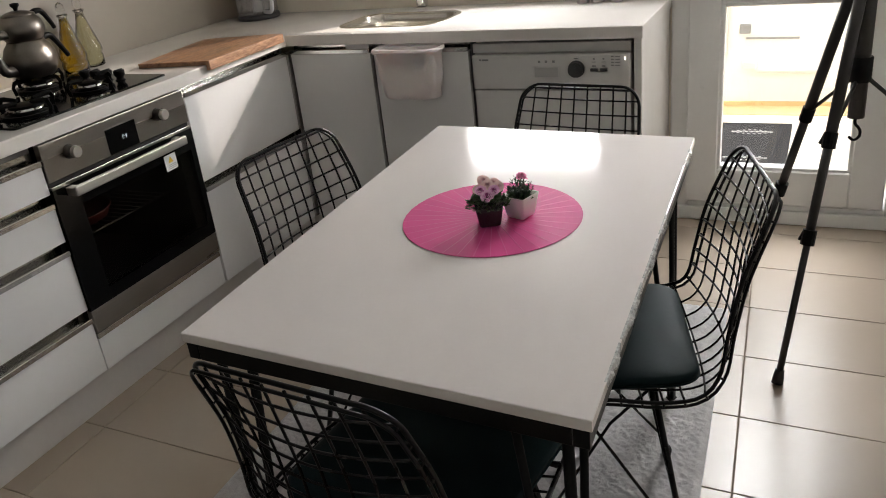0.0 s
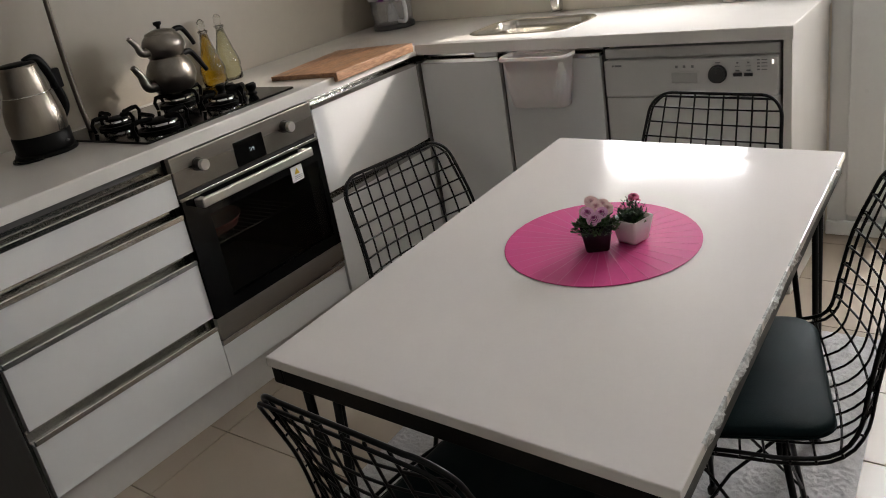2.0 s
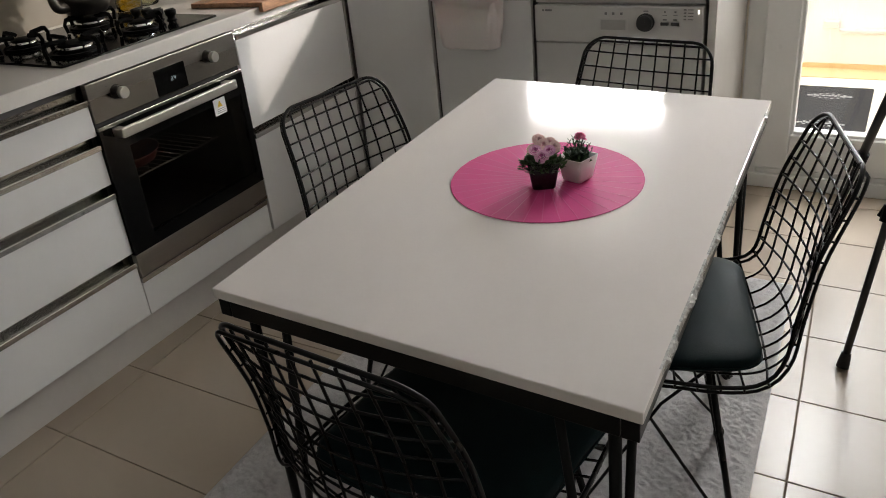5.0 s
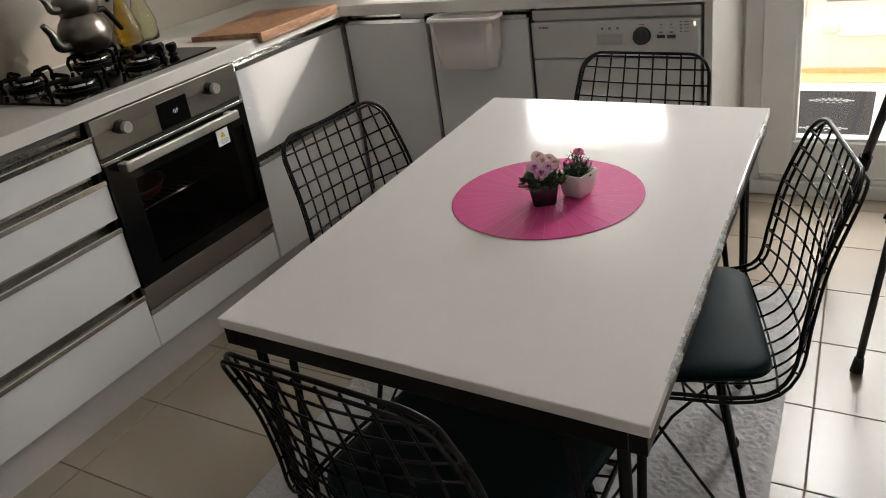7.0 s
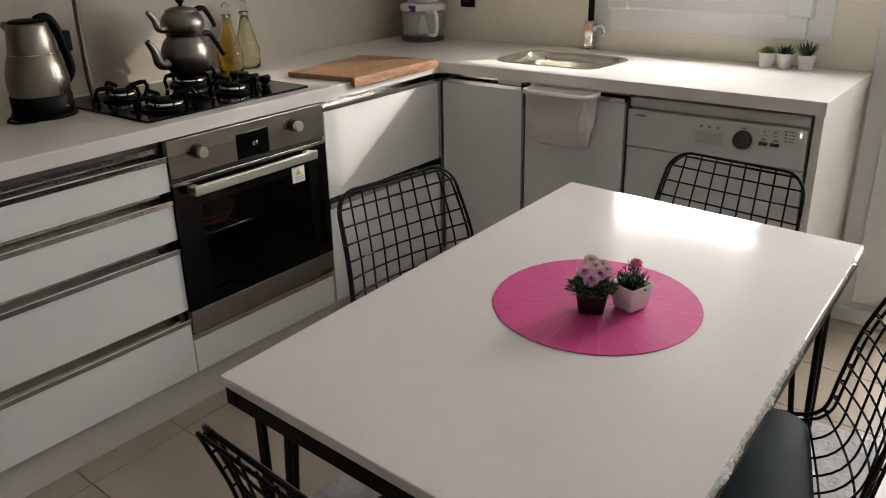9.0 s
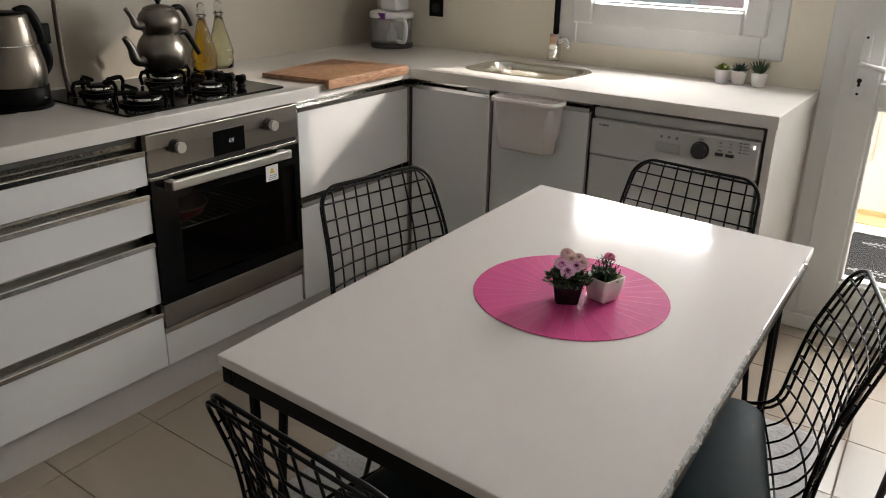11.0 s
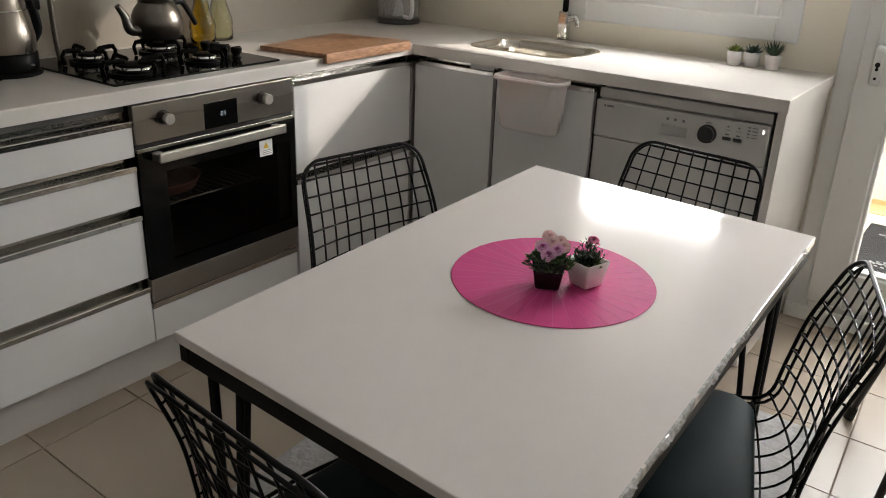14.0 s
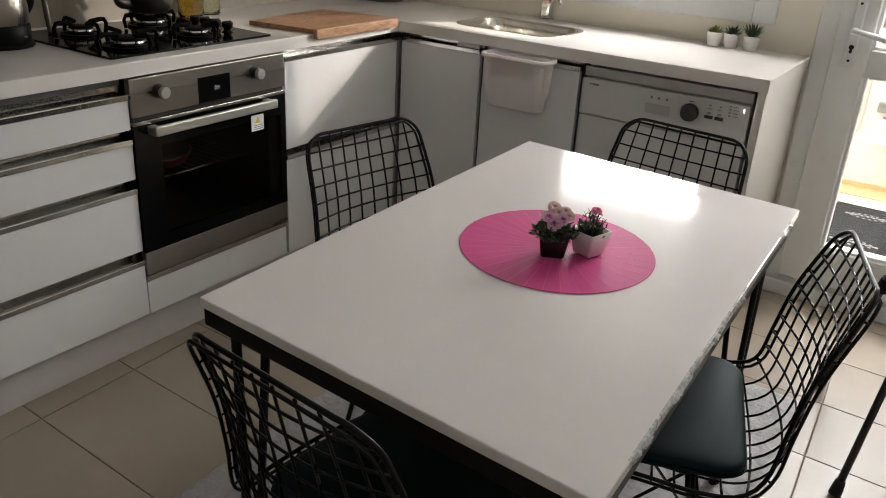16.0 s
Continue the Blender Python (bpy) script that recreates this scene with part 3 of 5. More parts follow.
# sink unit doors
for a, b_ in ((0.612, 0.975), (0.985, 1.376)):
    su = thing("sink_cabinet", (a + b_) / 2, -0.3, 0.118, "white gloss kitchen unit with one door under the sink, closed", "cabinet", "fitted units")
    bm = bmesh.new()
    box(a, a + 0.016, -0.566, -0.06, 0.118, 0.69, bm=bm)
    box(b_ - 0.016, b_, -0.566, -0.06, 0.118, 0.69, bm=bm)
    box(a, b_, -0.566, -0.52, 0.69, 0.855, bm=bm)
    box(a + 0.016, b_ - 0.016, -0.566, -0.06, 0.118, 0.134, bm=bm)
    box(a + 0.016, b_ - 0.016, -0.07, -0.06, 0.134, 0.69, bm=bm)
    part("body", bm, M_CABBODY, su)
    d = part("door", box(a + 0.003, b_ - 0.003, YF, -0.578, 0.131, 0.822, 0.0015), M_CAB, su)
    pull(d, "y", YF, a + 0.003, b_ - 0.003, 0.834)
    if a < 0.7:
        # white strip paints the bright glint on the grip's end
        part("grip_glint", box(0.874, 0.972, -0.6065, -0.598, 0.8405, 0.8575, 0.0015), M_WPLASTIC, su, "bright end of the grip, its glint put in as white")

# dishwasher
dw = thing("dishwasher", 1.675, -0.3, 0.0, "light grey freestanding dishwasher under the worktop, closed", "dishwasher")
A, B = 1.388, 1.955
part("body", box(A + 0.004, B - 0.004, -0.575, -0.07, 0.02, 0.835), M_DW, dw)
part("top_strip", box(A, B, -0.588, -0.57, 0.812, 0.845, 0.003), M_DW, dw)
part("control_panel", box(A, B, -0.606, -0.575, 0.684, 0.808, 0.006), M_DW, dw)
part("door", box(A, B, -0.600, -0.575, 0.12, 0.681, 0.004), M_DW, dw)
part("kick_plate", box(A, B, -0.56, -0.54, 0.0, 0.118), M_DW, dw)
kn = bmesh.new()
for y0, y1, r in ((-0.606, -0.612, 0.029), (-0.612, -0.628, 0.025)):
    tube([(1.772, y0, 0.757), (1.772, y1, 0.757)], r, 28, kn)
box(1.7705, 1.7735, -0.630, -0.627, 0.762, 0.780, bm=kn)
part("knob", kn, M_DWKNOB, dw, "dark grey programme knob")
dm = box(1.618, 1.712, -0.6075, -0.604, 0.728, 0.768, 0.001)
part("handle_recess", dm, M_DW, dw)
part("recess_plate", box(1.623, 1.707, -0.6095, -0.6075, 0.731, 0.763, 0.001), material("grey_recess_plastic", (0.5, 0.49, 0.47), 0.4), dw)
for x in (1.833, 1.866):
    part("button", box(x - 0.013, x + 0.013, -0.610, -0.604, 0.748, 0.758, 0.0015), M_DWKNOB, dw)
bm = bmesh.new()
for i, z in enumerate((0.798, 0.788, 0.778, 0.768)):
    box(1.892, 1.900, -0.6075, -0.6055, z - 0.002, z + 0.002, bm=bm)
    box(1.905, 1.922, -0.6075, -0.6055, z - 0.0012, z + 0.0012, bm=bm)
for x in (1.833, 1.866):
    box(x - 0.003, x + 0.003, -0.6075, -0.6055, 0.788, 0.793, bm=bm)
    box(x - 0.007, x + 0.007, -0.6075, -0.6055, 0.779, 0.7805, bm=bm)
    box(x - 0.006, x + 0.006, -0.6075, -0.6055, 0.764, 0.7685, bm=bm)
for x in (1.640, 1.665, 1.692):
    box(x - 0.004, x + 0.004, -0.6075, -0.6055, 0.779, 0.787, bm=bm)
box(1.764, 1.78, -0.6075, -0.6055, 0.791, 0.794, bm=bm)
tagged(part("print", bm, M_GREYMARK, dw, "small grey control marks"), kind="stuff")
bm = bmesh.new()
box(1.418, 1.424, -0.6078, -0.6055, 0.788, 0.794, bm=bm)
box(1.428, 1.452, -0.6078, -0.6055, 0.788, 0.794, bm=bm)
part("badge", bm, M_GREYMARK, dw, "small dark maker's badge")
part("indicator", box(1.936, 1.940, -0.609, -0.605, 0.785, 0.797, 0.001), M_LED, dw, "lit indicator lamp")

# bin hung on the door
def hung_bin():
    t = thing("hanging_bin", 1.167, -0.655, 0.66, "pale pink plastic waste bin hung over the cabinet door", "bin")
    lp = []
    for z, g, r in ((0.672, -0.019, 0.045), (0.678, -0.013, 0.05), (0.75, -0.006, 0.05), (0.842, 0.0, 0.048), (0.842, 0.007, 0.04), (0.850, 0.008, 0.04), (0.856, 0.005, 0.038),
                    (0.856, -0.002, 0.034), (0.842, -0.005, 0.032), (0.75, -0.009, 0.03), (0.680, -0.018, 0.03)):
        lp.append([(p[0], p[1], z) for p in rounded_rect(1.041 - g, 1.293 + g, -0.718 - g, -0.603 + min(g, 0.0), r, 6)])
    part("tub", loft(lp), M_BIN, t, "", True)
    for x in (1.072, 1.262):
        part("hook", box(x - 0.015, x + 0.015, -0.604, -0.570, 0.848, 0.852), M_BIN, t)
    part("rim_lip", tube([(p[0], p[1], 0.848) for p in rounded_rect(1.033, 1.301, -0.726, -0.605, 0.052, 6)], 0.004, 8, closed=True), M_BIN, t, "", True)


hung_bin()

M_BAR = material("light_brushed_bar", (0.74, 0.72, 0.68), 0.34, metal=1.0, var=0.05, fine=240, stretch=(1, 0.05, 1))
M_KNOBSIDE = material("dark_steel_knob", (0.10, 0.09, 0.08), 0.35, metal=0.9, var=0.1)


# oven
def oven():
    t = thing("built_in_oven", 0.59, -1.535, 0.249, "stainless steel built-in oven with a black glass door, closed", "oven")
    a, b = -1.832, -1.238
    bm = box(0.1, 0.112, a + 0.01, b - 0.01, 0.252, 0.85)
    for y0, y1, z0, z1 in ((a + 0.01, a + 0.06, 0.252, 0.85), (b - 0.06, b - 0.01, 0.252, 0.85), (a + 0.06, b - 0.06, 0.252, 0.32), (a + 0.06, b - 0.06, 0.70, 0.85)):
        box(0.112, 0.584, y0, y1, z0, z1, bm=bm)
    part("body", bm, M_CAVITY, t, "dark enamelled oven body")
    part("control_panel", box(0.585, 0.606, a, b, 0.743, 0.852, 0.002), M_STEEL, t)
    part("vent_gap", box(0.585, 0.598, a + 0.002, b - 0.002, 0.730, 0.743), M_DARK, t)
    part("top_trim", box(0.586, 0.609, a, b, 0.720, 0.731, 0.0015), M_STEEL, t)
    wa, wb, wz0, wz1 = -1.745, -1.262, 0.376, 0.652
    bm = bmesh.new()
    for y0, y1, z0, z1 in ((a, wa, 0.336, 0.720), (wb, b, 0.336, 0.720), (wa, wb, 0.336, wz0), (wa, wb, wz1, 0.720)):
        box(0.586, 0.608, y0, y1, z0, z1, bm=bm)
    bmesh.ops.remove_doubles(bm, verts=bm.verts, dist=1e-5)
    dg = part("door_glass", bm, M_OVGLASS, t, "black glass oven door")
    iw = part("inner_window", box(0.602, 0.6075, wa, wb, wz0, wz1), M_OVWIN, dg, "dark tinted oven window")
    iw.visible_shadow = False
    bm = tube([(0.50, a + 0.062, 0.508), (0.50, b - 0.062, 0.508)], 0.0035, 8)
    tube([(0.16, a + 0.062, 0.508), (0.16, b - 0.062, 0.508)], 0.0035, 8, bm)
    for k in range(15):
        y = a + 0.085 + k * (b - a - 0.17) / 14
        tube([(0.50, y, 0.510), (0.16, y, 0.510)], 0.0016, 6, bm)
    part("wire_rack", bm, M_CHROME, t, "bright wire rack inside the oven", True)
    part("baking_tin", lathe([(0, 0.512), (0.105, 0.512), (0.12, 0.518), (0.132, 0.548), (0.136, 0.550), (0.134, 0.546), (0.118, 0.520), (0, 0.518)], 0.345, -1.60, 32), M_TIN, t, "dull red round baking tin on the rack", True)
    part("bottom_strip", box(0.586, 0.607, a, b, 0.262, 0.335, 0.002), M_STEEL, t)
    h = box(0.638, 0.652, -1.790, -1.314, 0.691, 0.720, 0.004, 3)
    for y in (-1.775, -1.329):
        box(0.607, 0.648, y - 0.014, y + 0.014, 0.690, 0.716, 0.004, 2, h)
    part("handle", h, M_BAR, t, "brushed steel bar handle")
    for y in (-1.739, -1.373):
        k = tube([(0.606, y, 0.807), (0.608, y, 0.807)], 0.021, 24)
        tube([(0.608, y, 0.807), (0.627, y, 0.807)], 0.0185, 24, k)
        kb = part("knob", k, M_KNOBSIDE, t, "steel control knob")
        c = lathe([(0, 0), (0.0165, 0), (0.0165, 0.012), (0.0155, 0.014), (0, 0.014)], 0, 0, 28)
        c.transform(Matrix.Translation((0.628, y, 0.807)) @ Matrix.Rotation(radians(90), 4, "Y"))
        part("cap", c, M_BAR, kb, "bright brushed cap", False)
    dp = part("display", box(0.604, 0.6075, -1.597, -1.473, 0.745, 0.822, 0.001), M_OVGLASS, t, "black clock display")
    fc = bpy.data.curves.new("digits", "FONT")
    fc.body = "09"
    fc.size = 0.019
    fc.space_character = 1.25
    fc.offset = -0.0006
    fc.align_x, fc.align_y = "CENTER", "CENTER"
    tmp = bpy.data.objects.new("digits", fc)
    scene.collection.objects.link(tmp)
    me = bpy.data.meshes.new_from_object(tmp.evaluated_get(bpy.context.evaluated_depsgraph_get()))
    bpy.data.objects.remove(tmp)
    b2 = bmesh.new()
    b2.from_mesh(me)
    b2.transform(Matrix.Translation((0.6082, -1.527, 0.784)) @ Matrix(((0, 0, 1, 0), (1, 0, 0, 0), (0, 1, 0, 0), (0, 0, 0, 1))))
    part("digits", b2, M_DIGIT, dp, "lit clock digits")
    bm = bmesh.new()
    for y in (-1.739, -1.373):
        for k in range(5):
            an = radians(-50 + 70 * k)
            box(0.6062, 0.6066, y + 0.036 * math.sin(an) - 0.002, y + 0.036 * math.sin(an) + 0.002, 0.807 + 0.036 * math.cos(an) - 0.001, 0.807 + 0.036 * math.cos(an) + 0.001, bm=bm)
    tagged(part("print", bm, M_GREYMARK, t, "small dial marks"), kind="stuff")
    st = part("sticker", box(0.6082, 0.6088, -1.394, -1.340, 0.618, 0.670), M_LABEL, dg, "white warning sticker")
    bm = bmesh.new()
    vs = [bm.verts.new((0.6091, y, z)) for y, z in ((-1.379, 0.643), (-1.355, 0.643), (-1.367, 0.664))]
    bm.faces.new(vs)
    part("warning_triangle", bm, M_AMBERMARK, dg, "yellow warning triangle on the sticker")
    bm = bmesh.new()
    for z in (0.636, 0.630, 0.624):
        box(0.6089, 0.6092, -1.382, -1.345, z - 0.001, z + 0.001, bm=bm)
    part("print_lines", bm, M_GREYMARK, dg, "lines of small print")


oven()

# ---- table ----
SHEAR = Matrix(((1.0007, -0.0309, 0, 1.9243), (-0.0743, 0.9865, 0, -1.8855), (0, 0, 1, 0), (0, 0, 0, 1)))


def table():
    t = thing("dining_table", 1.925, -1.8855, 0.0, "glossy white dining table on black steel hairpin legs", "table")

    def put(name, bm, mat, label="", smooth=False, parent=t):
        bm.transform(SHEAR)
        return part(name, bm, mat, parent, label, smooth)
    hx, hy, Z = 0.3565, 0.591, 0.759
    tt = put("tabletop", box(-hx, hx, -hy, hy, Z - 0.018, Z, 0.002), M_TABLE)
    tt.data.materials.append(M_EDGE)
    for poly in tt.data.polygons:
        poly.material_index = 1 if abs(poly.normal.z) < 0.4 else 0
    for s in (-1, 1):
        put("side_rail", box(s * 0.328, s * 0.352, -hy + 0.004, hy - 0.004, Z - 0.050, Z - 0.0185, 0.0015), M_BLACK)
        put("end_rail", box(-0.327, 0.327, s * 0.560, s * 0.587, Z - 0.050, Z - 0.0185, 0.0015), M_BLACK)
    put("under_panel", box(-0.326, 0.326, -0.559, 0.559, Z - 0.030, Z - 0.0185), M_BLACK)
    for sx in (-1, 1):
        for sy in (-1, 1):
            lg = tube([(sx * 0.312, sy * 0.555, 0.705), (sx * 0.318, sy * 0.545, 0.012)], 0.009, 10)
            tube([(sx * 0.235, sy * 0.560, 0.705), (sx * 0.310, sy * 0.545, 0.012)], 0.007, 10, lg)
            tube([(sx * 0.316, sy * 0.475, 0.705), (sx * 0.318, sy * 0.537, 0.012)], 0.007, 10, lg)
            g = put("leg", lg, M_BLACK, "", True)
            lathe_b = lathe([(0, 0.0), (0.016, 0.0), (0.017, 0.008), (0.012, 0.016), (0, 0.016)], sx * 0.316, sy * 0.543, 14)
            put("foot", lathe_b, M_DARK, "", True, g)
    # protective film torn along one long edge
    rf = random.Random(21)
    for y0, y1 in ((-0.50, -0.395), (-0.385, -0.20), (-0.185, -0.02), (0.0, 0.095), (0.385, 0.42), (0.47, 0.50)):
        bm = bmesh.new()
        n = max(4, int((y1 - y0) / 0.007))
        prev = None
        for i in range(n + 1):
            y = y0 + (y1 - y0) * i / n
            k = min(1.0, 3 * i / n, 3 * (n - i) / n)
            o = k * (0.0015 + 0.0065 * rf.random() ** 1.5)
            row = [bm.verts.new(p) for p in ((hx - 0.003, y, Z + 0.0006), (hx + 0.0006, y, Z + 0.0004 + 0.0012 * k * rf.random()),
                                             (hx + 0.0006 + o, y + rf.uniform(-0.002, 0.002), Z - 0.002 - 0.006 * rf.random()), (hx + 0.0008 + 0.3 * o, y, Z - 0.011 - 0.009 * k * rf.random()))]
            if prev:
                for q in range(3):
                    bm.faces.new((prev[q], row[q], row[q + 1], prev[q + 1]))
            prev = row
        put("edge_film", bm, M_FILM, "torn clear protective film", False, tt)


table()

# ---- chairs ----
# rim of the shell from the front of the seat to the top of the back: forward, height, half width, dip of the mesh between the rims
PROFILE = [(0.230, 0.436, 0.186, 0.010), (0.165, 0.456, 0.203, 0.022), (0.083, 0.464, 0.216, 0.030), (-0.025, 0.466, 0.229, 0.032), (-0.112, 0.461, 0.233, 0.034),
           (-0.180, 0.466, 0.225, 0.040), (-0.217, 0.500, 0.206, 0.046), (-0.232, 0.582, 0.193, 0.046), (-0.252, 0.680, 0.185, 0.038), (-0.287, 0.776, 0.175, 0.024), (-0.309, 0.830, 0.168, 0.014)]


def chair():
    t = thing("wire_chair", 0, 0, 0, "black wire-mesh dining chair with a dark leatherette seat pad", "chair", "chairs round the table")
    samples = spline(PROFILE, 10)
    acc = [0.0]
    for p, q in zip(samples, samples[1:]):
        acc.append(acc[-1] + math.hypot(q[0] - p[0], q[1] - p[1]))
    total = acc[-1]

    def at(s):
        s = min(max(s, 0.0), total)
        i = max(k for k in range(len(acc)) if acc[k] <= s + 1e-9)
        if i >= len(acc) - 1:
            return samples[-1]
        f = (s - acc[i]) / (acc[i + 1] - acc[i])
        return samples[i].lerp(samples[i + 1], f)

    R = 0.052

    def half(s):
        w = at(s)[2]
        e = min(s, total - s)
        if e < R:
            w -= R - math.sqrt(max(0.0, R * R - (R - e) ** 2))
        return w

    def inward(s):
        p, q = at(s - 0.02), at(s + 0.02)
        d = Vector((0, q[0] - p[0], q[1] - p[1])).normalized()
        return Vector((0, d.z, -d.y))

    def surf(x, s, off=0.0):
        y, z, w, dip = at(s)
        u = min(1.0, abs(x) / w)
        return Vector((x, y, z)) - inward(s) * ((1 - u * u) * dip - off)

    bm = bmesh.new()
    step = 0.0393
    for k in (-3.5, -2.5, -1.5, -0.5, 0.5, 1.5, 2.5, 3.5):
        pts = []
        for i in range(71):
            s = i * total / 70
            x = k * step * (at(s)[2] / 0.178) ** 0.75
            if half(s) >= abs(x) - 0.003:
                pts.append(surf(x, s))
        tube(pts, 0.0024, 5, bm)
    rows = round(total / step)
    for i in range(1, rows):
        s = total - i * total / rows
        w = half(s)
        lip = inward(s) * -0.010
        pts = [surf(-w + 2 * w * j / 16, s) for j in range(17)]
        tube([pts[0] + lip] + pts + [pts[-1] + lip], 0.0024, 5, bm)
    part("wire_mesh", bm, M_WIRE, t, "", True)
    svals = [R * (1 - math.cos(math.pi / 2 * i / 8)) for i in range(9)]
    svals += [R + (total - 2 * R) * i / 40 for i in range(1, 40)]
    svals += [total - R * (1 - math.cos(math.pi / 2 * (8 - i) / 8)) for i in range(9)]
    loop = [surf(half(s), s) for s in svals] + [surf(-half(s), s) for s in reversed(svals)]
    part("rim", tube(loop, 0.0040, 8, closed=True), M_WIRE, t, "", True)
    ins = [s for s in svals if 0.004 < s < total - 0.004]
    loop = [surf(half(s) - 0.002, s, -0.011) for s in ins] + [surf(-half(s) + 0.002, s, -0.011) for s in reversed(ins)]
    part("inner_rim", tube(loop, 0.0032, 6, closed=True), M_WIRE, t, "", True)
    # cushion
    lp = []
    for z, g in ((0.449, -0.02), (0.452, -0.006), (0.460, 0.0), (0.474, 0.001), (0.484, -0.006), (0.489, -0.022), (0.4925, -0.05), (0.494, -0.10)):
        ring_ = []
        for p in rounded_rect(-0.205 - g, 0.205 + g, -0.190 - g, 0.190 + g, 0.058, 8):
            taper = 1.0 - 0.06 * (p[1] - 0.190) / -0.38 * 1.0
            ring_.append((p[0] * taper, p[1], z + 0.012 * (p[0] / 0.2) ** 2 * (1 if z < 0.48 else 0.5)))
        lp.append(ring_)
    pad = part("seat_pad", loft(lp), M_PAD, t, "dark teal-black leatherette seat pad", True)
    seam = [(p[0] * (1.0 - 0.06 * (p[1] - 0.190) / -0.38), p[1], 0.4605 + 0.012 * (p[0] / 0.2) ** 2) for p in rounded_rect(-0.2065, 0.2065, -0.1915, 0.1915, 0.059, 8)]
    part("piping", tube(seam, 0.0022, 6, closed=True), M_PAD, pad, "", True)
    # base
    fr = bmesh.new()
    for sx in (-1, 1):
        tube([(sx * 0.12, 0.13, 0.428), (sx * 0.12, -0.13, 0.425)], 0.005, 8, fr)
    for y in (0.10, -0.10):
        tube([(-0.20, y, 0.436), (0.20, y, 0.436)], 0.005, 8, fr)
    part("mount_frame", fr, M_WIRE, t, "", True)
    for sx in (-1, 1):
        for sy in (-1, 1):
            lg = tube([(sx * 0.13, sy * 0.105, 0.430), (sx * 0.19, sy * 0.175, 0.012)], 0.0065, 10)
            g = part("leg", lg, M_WIRE, t, "", True)
            part("foot", lathe([(0, 0.0), (0.012, 0.0), (0.013, 0.012), (0.009, 0.022), (0, 0.022)], sx * 0.19, sy * 0.175, 12), M_DARK, g, "", True)
    for sx in (-1, 1):
        for sy in (-1, 1):
            foot = (sx * 0.185, sy * 0.17, 0.05)
            part("brace", tube([foot, (sx * 0.12, -sy * 0.02, 0.33), (sx * 0.13, -sy * 0.105, 0.428)], 0.0035, 6), M_WIRE, t, "", True)
            part("brace", tube([foot, (-sx * 0.02, sy * 0.11, 0.33), (-sx * 0.13, sy * 0.105, 0.428)], 0.0035, 6), M_WIRE, t, "", True)
    return t


c0 = chair()
c0.matrix_basis = pose(1.957, -2.315, 0.014, 0, 0, -6.1)
for x, y, rz in ((1.630, -1.770, -100.3), (1.891, -1.461, 172.6), (2.138, -1.851, 106.6)):
    copy_thing(c0, pose(x, y, 0.014, 0, 0, rz))

# ---- on the worktop: hob, pots, kettle ----
def hob():
    t = thing("gas_hob", 0.315, -1.545, 0.90, "black glass four-burner gas hob with cast-iron pan supports", "hob")
    lp = []
    for z, g in ((0.9005, 0.0), (0.905, 0.0), (0.9065, -0.002)):
        lp.append([(p[0], p[1], z) for p in rounded_rect(0.075 - g, 0.562 + g, -1.848 - g, -1.244 + g, 0.008, 3)])
    part("glass_plate", loft(lp), M_HOB, t, "black glass plate")
    for x, y, r in ((0.225, -1.705, 0.034), (0.46, -1.715, 0.046), (0.205, -1.44, 0.044), (0.445, -1.455, 0.034)):
        bn = part("burner", lathe([(r + 0.012, 0.9065), (r + 0.012, 0.911), (r + 0.001, 0.914), (r + 0.001, 0.928), (r - 0.001, 0.930), (0, 0.930)], x, y, 28), M_IRON, t, "black burner body", True)
        part("burner_ring", lathe([(r + 0.0012, 0.9160), (r + 0.004, 0.9168), (r + 0.0042, 0.9278), (r + 0.0012, 0.9288)], x, y, 36), M_CHROME, bn, "bright slotted burner ring", True)
        part("burner_cap", lathe([(r + 0.0005, 0.9302), (r + 0.001, 0.933), (r - 0.004, 0.936), (0, 0.937)], x, y, 28), M_IRON, bn, "black burner cap", True)
        q = r + 0.044
        sp = lathe([(r + 0.016, 0.908), (r + 0.026, 0.908), (r + 0.026, 0.914), (r + 0.016, 0.914), (r + 0.016, 0.908)], x, y, 24)
        for k in range(4):
            a = radians(90 * k)
            cx, cy = math.cos(a), math.sin(a)
            w = q * 1.05
            pts = [(x + cx * w, y + cy * w, 0.909), (x + cx * (w + 0.006), y + cy * (w + 0.006), 0.934), (x + cx * (w - 0.002), y + cy * (w - 0.002), 0.947),
                   (x + cx * (w - 0.014), y + cy * (w - 0.014), 0.948), (x + cx * 0.030, y + cy * 0.030, 0.944)]
            tube(pts, 0.0072, 4, sp)
        part("pan_support", sp, M_IRON, t, "cast-iron pan support")
    for x in (0.292, 0.339, 0.389, 0.444):
        y = -1.326
        kb = part("knob", lathe([(0.017, 0.9067), (0.017, 0.909), (0.0125, 0.911), (0.0125, 0.918), (0.0175, 0.923), (0.0185, 0.936), (0.0170, 0.9385), (0, 0.9385)], x, y, 20), M_BPLASTIC, t, "black control knob", True)
        part("grip_bar", box(x - 0.004, x + 0.004, y - 0.016, y + 0.016, 0.938, 0.942, 0.0015), M_BPLASTIC, kb)


hob()


def spout(p0, p1, p2, p3, r0, r1):
    return tube(spline([p0, p1, p2, p3], 5), r0, 12, r2=r1)


